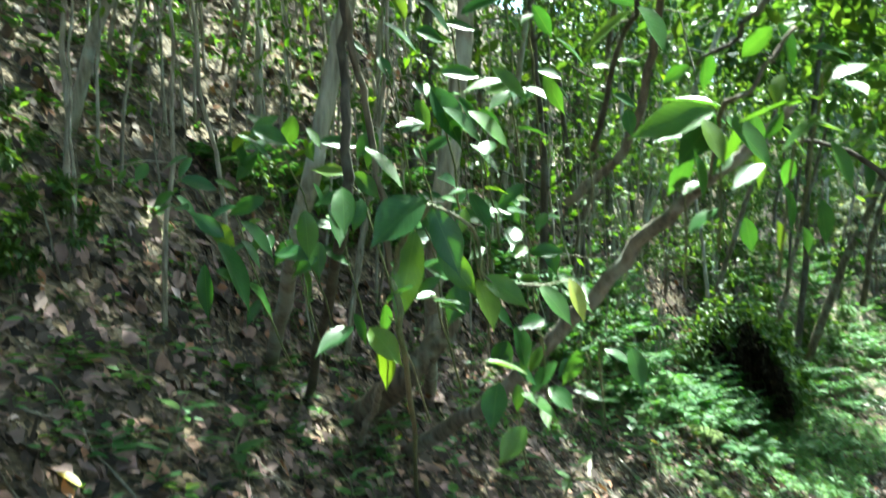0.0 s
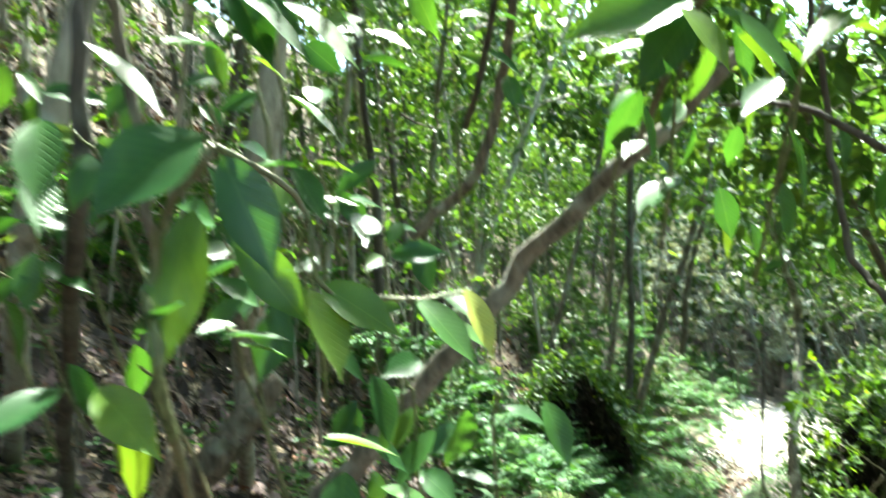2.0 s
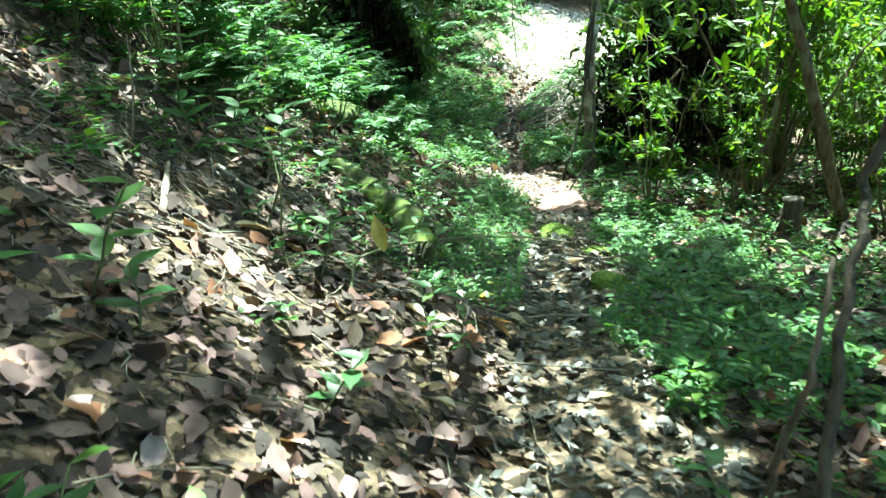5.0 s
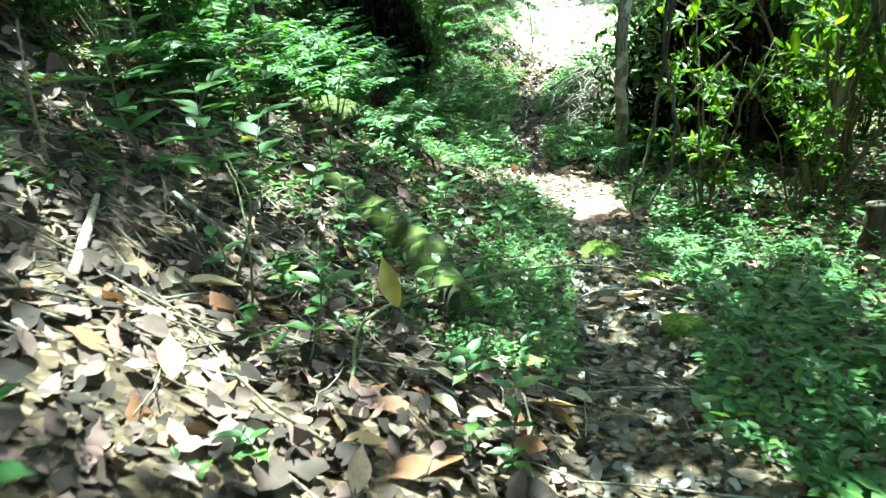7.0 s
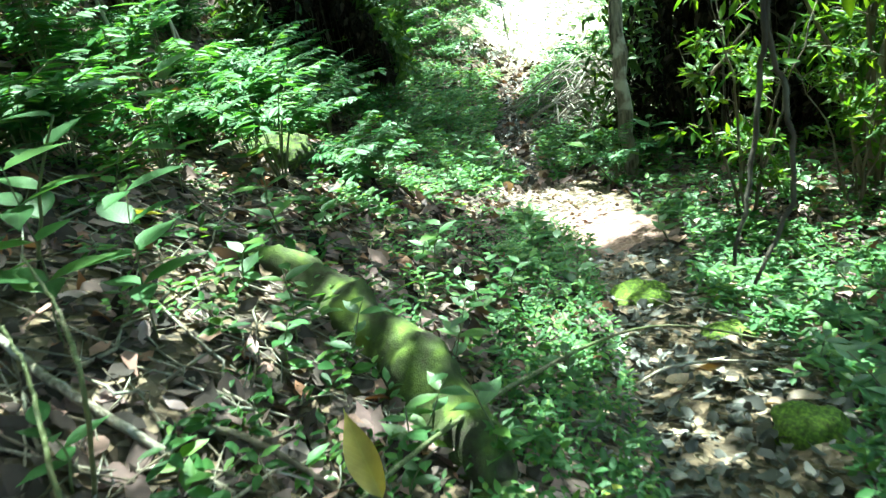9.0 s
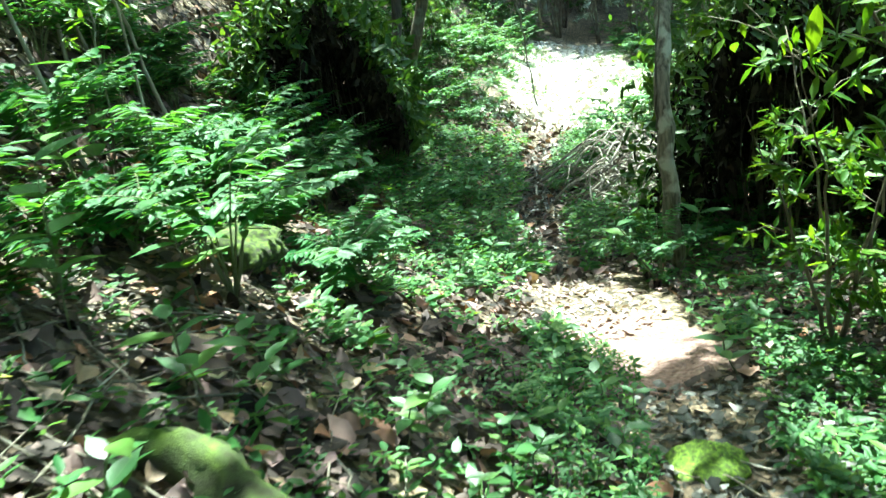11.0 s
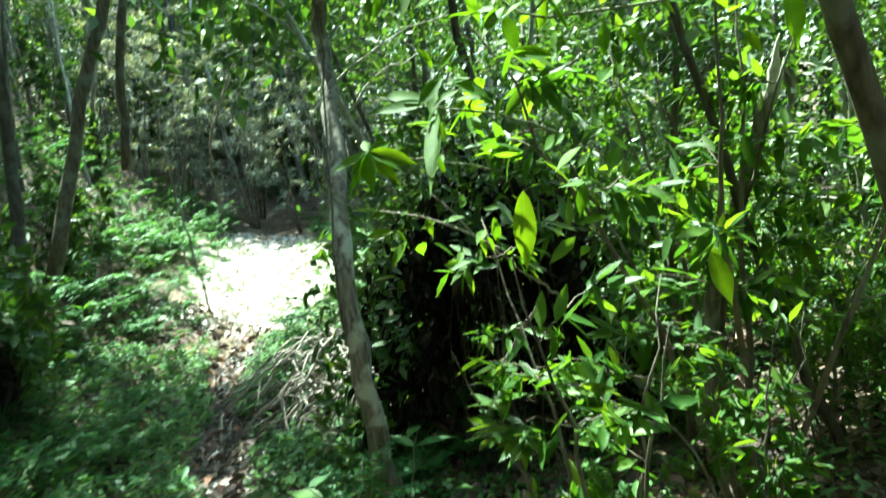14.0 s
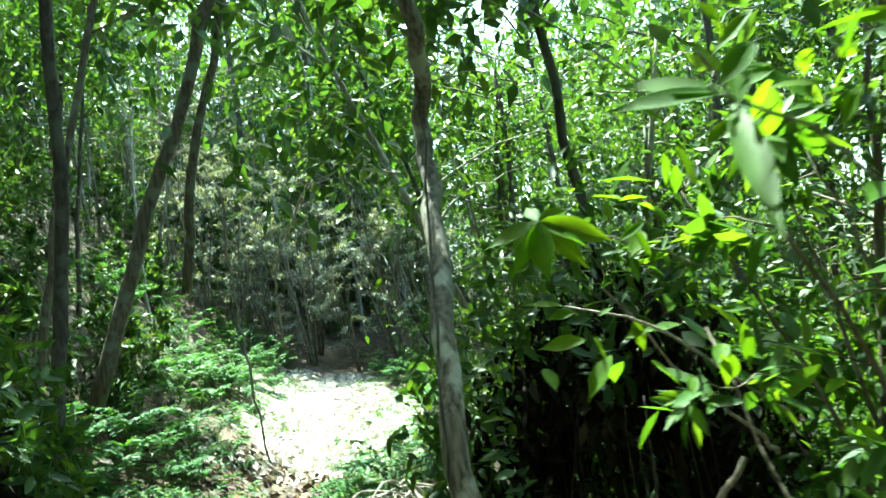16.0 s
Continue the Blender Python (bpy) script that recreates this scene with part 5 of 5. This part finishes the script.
child_limb("branch", [(7.37, 9.39, 0.24), (6.80, 9.41, 0.37), (6.50, 9.51, 0.45)], [0.006, 0.003], STEM, bright2, 10, 0.004)
for t, w in (((6.32, 9.59, 0.38), 0.25), ((6.40, 9.57, 0.28), 0.25), ((6.43, 9.46, 0.26), 0.4), ((6.53, 9.38, 0.28), 0.35), ((6.62, 9.33, 0.35), 0.35), ((6.56, 9.59, 0.51), 0.4), ((6.64, 9.48, 0.48), 0.35)):
    big_leaf(bright2, (6.50, 9.51, 0.45), t, w, BRIGHT, 0.12, (-0.5, -0.45, 0.6))
bright3 = empty("leafy_branch", (6.56, 9.22, 0.10), "thin branch with bright green drooping leaves", "branch", "bright branches by the thicket")
child_limb("branch", [(7.21, 9.12, -0.28), (6.78, 9.20, -0.02), (6.56, 9.22, 0.10), (6.36, 9.37, 0.19)], [0.006, 0.003], TWIG, bright3, 10, 0.004)
for b, t, w in (((6.36, 9.37, 0.19), (6.29, 9.47, 0.21), 0.3), ((6.38, 9.35, 0.17), (6.33, 9.42, 0.16), 0.4), ((6.41, 9.30, 0.15), (6.43, 9.26, 0.17), 0.4), ((6.54, 9.27, 0.12), (6.54, 9.25, 0.03), 0.4), ((6.56, 9.23, 0.10), (6.52, 9.30, 0.07), 0.4), ((6.73, 9.09, 0.11), (6.77, 9.01, 0.11), 0.3), ((6.73, 9.08, -0.00), (6.75, 9.00, -0.04), 0.3)):
    big_leaf(bright3, b, t, w, BRIGHT, 0.12, (-0.5, -0.45, 0.6))
bright4 = empty("leafy_branch", (6.27, 8.38, 0.77), "overhanging branch with bright leaves and one long hanging leaf", "branch", "bright branches by the thicket")
child_limb("branch", [(6.99, 8.16, 0.82), (6.27, 8.38, 0.77), (6.18, 8.50, 0.87), (6.06, 8.65, 0.98)], [0.006, 0.003], STEM, bright4, 10, 0.004)
for b, t, w in (((6.15, 8.49, 0.22), (6.11, 8.50, -0.06), 0.28), ((6.21, 8.49, 0.80), (6.19, 8.46, 0.67), 0.45), ((6.19, 8.50, 0.83), (6.18, 8.57, 0.75), 0.4), ((6.27, 8.36, 0.82), (6.27, 8.41, 0.73), 0.4), ((6.31, 8.55, 0.69), (6.38, 8.42, 0.65), 0.4), ((6.23, 8.64, 0.84), (6.21, 8.69, 0.81), 0.5),
                ((6.21, 8.70, 0.75), (6.17, 8.79, 0.67), 0.3), ((5.97, 8.78, 0.95), (5.95, 8.85, 0.86), 0.4), ((7.07, 7.82, 0.79), (7.10, 7.81, 0.53), 0.35), ((6.98, 8.19, -0.18), (6.95, 8.12, -0.41), 0.35), ((6.42, 8.28, 0.81), (6.39, 8.33, 0.85), 0.4), ((6.95, 8.29, 0.86), (6.99, 8.21, 0.76), 0.4), ((7.01, 8.06, 0.86), (7.04, 8.03, 0.73), 0.4)):
    big_leaf(bright4, b, t, w, BRIGHT, 0.12, (-0.5, -0.45, 0.6))
for parent, centre, many_ in ((bright, (6.12, 8.66, 0.58), 7), (bright, (6.3, 8.72, 0.62), 7), (bright2, (6.55, 9.46, 0.42), 7), (bright2, (6.85, 9.35, 0.5), 8), (bright3, (6.7, 9.15, 0.05), 7), (bright3, (6.5, 9.28, 0.12), 6), (bright4, (6.22, 8.46, 0.8), 10),
                              (bright4, (6.45, 8.3, 0.86), 10), (bright4, (6.75, 8.2, 0.84), 10), (bright4, (6.1, 8.6, 0.95), 8), (bright4, (6.95, 8.0, 0.72), 9), (bright4, (6.5, 8.25, 0.6), 8), (bright, (6.7, 8.5, 0.35), 8), (bright, (6.9, 8.45, 0.15), 8)):
    for k in range(many_):
        b = np.array(centre) + rng.normal(0, 0.09, 3)
        big_leaf(parent, b, b + unit(np.array([rng.normal(-0.2, 0.6), rng.normal(0, 0.6), rng.uniform(-0.9, 0.2)])) * rng.uniform(0.09, 0.17), rng.uniform(0.3, 0.42), BRIGHT, 0.15, (-0.3, -0.35, 0.8))
limb_thing("pale_stick", [(7.55, 9.81, -1.01), (7.75, 9.53, -0.57)], [0.018, 0.014], TWIG, "short pale stick leaning among the shrubs", "stick", 8, 0.006, 7, 0.1)
limb_thing("bare_branch", [(7.72, 9.38, -0.54), (7.52, 9.38, -0.40), (7.25, 9.50, -0.12), (6.96, 9.60, 0.22)], [0.010, 0.004], TWIG, "thin bare branch crossing the dark thicket", "branch", 14, 0.01, 6, 0.1)

# ---- mossy things and details on the path ----
a = Acc()
root_line = bend([np.array(p) + (0, 0, q) for p, q in (((2.55, 8.20, -0.57), -0.01), ((2.78, 8.04, -0.74), 0.05), ((2.88, 7.55, -0.89), 0.07), ((2.88, 7.17, -0.98), 0.06), ((2.86, 6.84, -1.06), 0.03), ((2.79, 6.61, -1.08), -0.06))], 30, 0.006)
tube(a, bend(root_line - root_line[0], 70, 0.0), [0.05, 0.09, 0.12, 0.125, 0.11, 0.07], 22, 0.0)
for v in a.v[0]:
    v += np.array(noise.noise_vector(Vector(v) * 4.0)) * 0.05 + np.array(noise.noise_vector(Vector(v) * 15.0)) * 0.018 + np.array(noise.noise_vector(Vector(v) * 48.0)) * 0.007
a.v[0][:, 2] -= 0.005
ob = part("mossy_log", a, OLD_MOSS)
ob.location = root_line[0]
tagged(ob, "old fallen log covered in green moss, half sunk in litter", "log")


def mossy_stone(at, size, flat, label, mat=MOSS):
    bm = bmesh.new()
    bmesh.ops.create_icosphere(bm, subdivisions=4, radius=1)
    for v in bm.verts:
        n = noise.fractal(v.co * 1.6 + Vector(at), 1.0, 2.0, 4)
        v.co *= 1 + 0.25 * n
        v.co.z *= flat
    me = bpy.data.meshes.new("mossy_stone")
    bm.to_mesh(me)
    bm.free()
    me.polygons.foreach_set("use_smooth", [True] * len(me.polygons))
    me.materials.append(mat)
    ob = new("mossy_stone", me)
    ob.matrix_basis = Matrix.Translation(at) @ pose(0, 0, 0, 0, 0, rng.uniform(0, 360)) @ Matrix.Scale(size, 4)
    return tagged(ob, label, "stone", "mossy stones beside the path")


mossy_stone((4.06, 6.46, -1.37), 0.13, 0.75, "small stone covered in bright green moss")
mossy_stone((4.82, 8.06, -1.64), 0.17, 0.5, "low stone covered in green moss")
mossy_stone((4.67, 7.31, -1.55), 0.13, 0.4, "flat stone covered in yellow-green moss")
mossy_stone((3.35, 9.90, -0.59), 0.28, 0.5, "mossy hump on the bank", OLD_MOSS)


def single_leaf(base, tip, wide, mat, label, up=(0, 0, 1.0), droop=-0.2, fold=0.5, name="fallen_leaf"):
    root = np.asarray(base, float)
    a = Acc()
    v = np.asarray(tip, float) - root
    ln = float(np.linalg.norm(v))
    spread(a, blade(13, 0.45, fold, droop, 0.02), np.zeros((1, 3)), v[None], np.asarray(up, float)[None], ln, ln * wide)
    ob = part(name, a, mat)
    ob.location = base
    return tagged(ob, label, "fallen leaf")


single_leaf((2.43, 6.57, -0.78), (2.41, 6.67, -0.55), 0.36, YELLOW, "large curled tan-yellow leaf standing in the litter", (-0.5, -0.8, 0.3), 0.3)
for p, d, col, lab in (((2.84, 6.25, -1.11), (0.18, 0.05, 0.0), YELLOW, "yellow strip of leaf on the path"), ((3.10, 6.51, -1.18), (0.10, 0.02, 0.0), YELLOW, "yellow-brown leaf on the path"), ((2.23, 8.33, -0.35), (0.15, 0.03, 0.0), YELLOW, "orange dead leaf on the slope"),
                       ((1.61, 6.69, -0.52), (0.20, 0.02, 0.0), DRY, "broad orange-brown leaf on the slope"), ((1.83, 5.70, -0.75), (0.14, -0.03, 0.0), DRY, "broad tan leaf on the path"), ((-1.41, 2.78, 0.63), (0.1, 0.0, 0.02), YELLOW, "yellow leaf on the slope")):
    b = np.array(p) + (0, 0, 0.05)
    t = b + np.array(d)
    single_leaf(b, (t[0], t[1], float(ground_z(t[0], t[1])) + 0.05), 0.5, col, lab)


def arch(name, points, r, mat, label):
    return limb_thing(name, points, [r, r, r * 0.6], mat, label, "stick", 30, 0.0012, 6, 0.05, "dead stems on the ground")


lift = lambda p, h: (p[0], p[1], p[2] + h)
arch("long_stick", [lift((1.99, 6.03, -0.75), 0.03), lift((2.32, 6.54, -0.87), 0.12), lift((3.37, 7.12, -1.22), 0.16), lift((4.34, 7.42, -1.51), 0.12), lift((4.77, 6.81, -1.54), 0.05)], 0.008, STEM, "long thin green-brown stem arching over the path")
arch("long_stick", [lift((3.83, 7.13, -1.42), 0.05), lift((4.06, 7.09, -1.44), 0.09), lift((4.36, 6.88, -1.47), 0.09), lift((4.59, 6.59, -1.50), 0.05)], 0.007, TWIG, "thin grey dead stem lying across the path")
arch("dead_stick", [lift((2.07, 7.04, -0.65), 0.05), lift((2.23, 6.92, -0.76), 0.07), lift((2.40, 6.68, -0.89), 0.03)], 0.012, BROWN, "brown stick lying on the slope")
arch("dead_stick", [lift((1.71, 7.41, -0.36), 0.05), lift((1.82, 7.17, -0.49), 0.07), lift((2.03, 6.92, -0.69), 0.04), lift((2.11, 6.76, -0.74), 0.04)], 0.014, TWIG, "grey stick lying in the leaf litter")
arch("dead_stick", [lift((1.22, 6.40, -0.28), 0.04), lift((1.30, 6.75, -0.27), 0.06), lift((1.38, 7.09, -0.25), 0.08)], 0.02, TWIG, "pale broken stick in the sunlit litter")
arch("dead_stick", [lift((0.34, 4.39, -0.19), 0.06), lift((0.49, 4.30, -0.29), 0.07), lift((0.66, 4.15, -0.43), 0.05)], 0.03, BROWN, "thick brown branch lying on the slope")
arch("bare_shoot", [(1.81, 6.85, -0.61), (1.88, 6.64, -0.23), (1.89, 6.85, -0.12), (1.86, 6.99, 0.00)], 0.006, STEM, "thin bare green shoot leaning from the slope")
arch("bare_shoot", [(1.24, 7.31, -0.06), (1.24, 6.83, 0.29), (1.26, 6.85, 0.54)], 0.006, TWIG, "thin bare shoot on the slope")
arch("bare_shoot", [(1.80, 6.55, -0.63), (1.79, 6.36, -0.29), (1.81, 6.47, -0.09), (1.80, 6.55, -0.00)], 0.005, STEM, "thin bare shoot on the slope")

sx, sy, sz = on(7.19, 7.37)
limb_thing("tree_stump", [(sx, sy, sz - 0.05), (sx + 0.01, sy, sz + 0.2), (sx + 0.03, sy + 0.01, sz + 0.42)], [0.12, 0.10, 0.095], DARKBARK, "short dark rotten tree stump among herbs", "tree stump", 10, 0.006, 14, 0.1)
for fx, fy in ((3.75, 8.55), (4.3, 8.75)):
    fern = empty("fern", on(fx, fy), "small fern rosette with narrow green fronds", "fern", "small ferns beside the path")
    for k in range(9):
        b = Acc()
        ang = k * 0.7 + rng.normal(0, 0.15)
        out = np.array([math.cos(ang), math.sin(ang), 0])
        line = bend([(0, 0, 0.02), out * 0.10 + (0, 0, 0.12), out * 0.24 + (0, 0, 0.11)], 9, 0.003)
        tube(b, line, [0.003, 0.0012], 4)
        side = np.cross(out, (0, 0, 1))
        for sg in (-1, 1):
            spread(b, SIMPLE, line[1:], np.tile(side * sg + out * 0.4, (8, 1)), np.tile((0, 0, 1.0), (8, 1)), np.linspace(0.055, 0.02, 8), 0.02)
        part("frond", b, SEED, fern)

# pile of dry fronds
FROND = bark_material("dry_frond", (0.14, 0.115, 0.10), (0.34, 0.295, 0.26), (0.36, 0.33, 0.30), 14.0)
pile = empty("brush_pile", on(9.2, 13.3), "heap of dry grey-brown palm fronds beside the path", "brush pile")
for k in range(120):
    a = Acc()
    ang, ln = rng.uniform(0, 2 * math.pi), rng.uniform(0.5, 1.5)
    c = rng.normal(0, 0.42, 2)
    dx = np.array([math.cos(ang), math.sin(ang)]) * ln * 0.5
    h = rng.uniform(0.05, 1.15) * math.exp(-1.6 * float(c @ c))
    tube(a, bend([(*(c - dx), max(0.03, h - 0.25)), (*c, h + 0.05), (*(c + dx), max(0.03, h - 0.2))], 8, 0.012), [rng.uniform(0.010, 0.022), 0.006], 5, 0.1)
    part("frond_stalk", a, FROND, pile)

for t in (*sap, *poles, *pin, *lance, *bulk, *dusty, *seeds):
    drop(t)
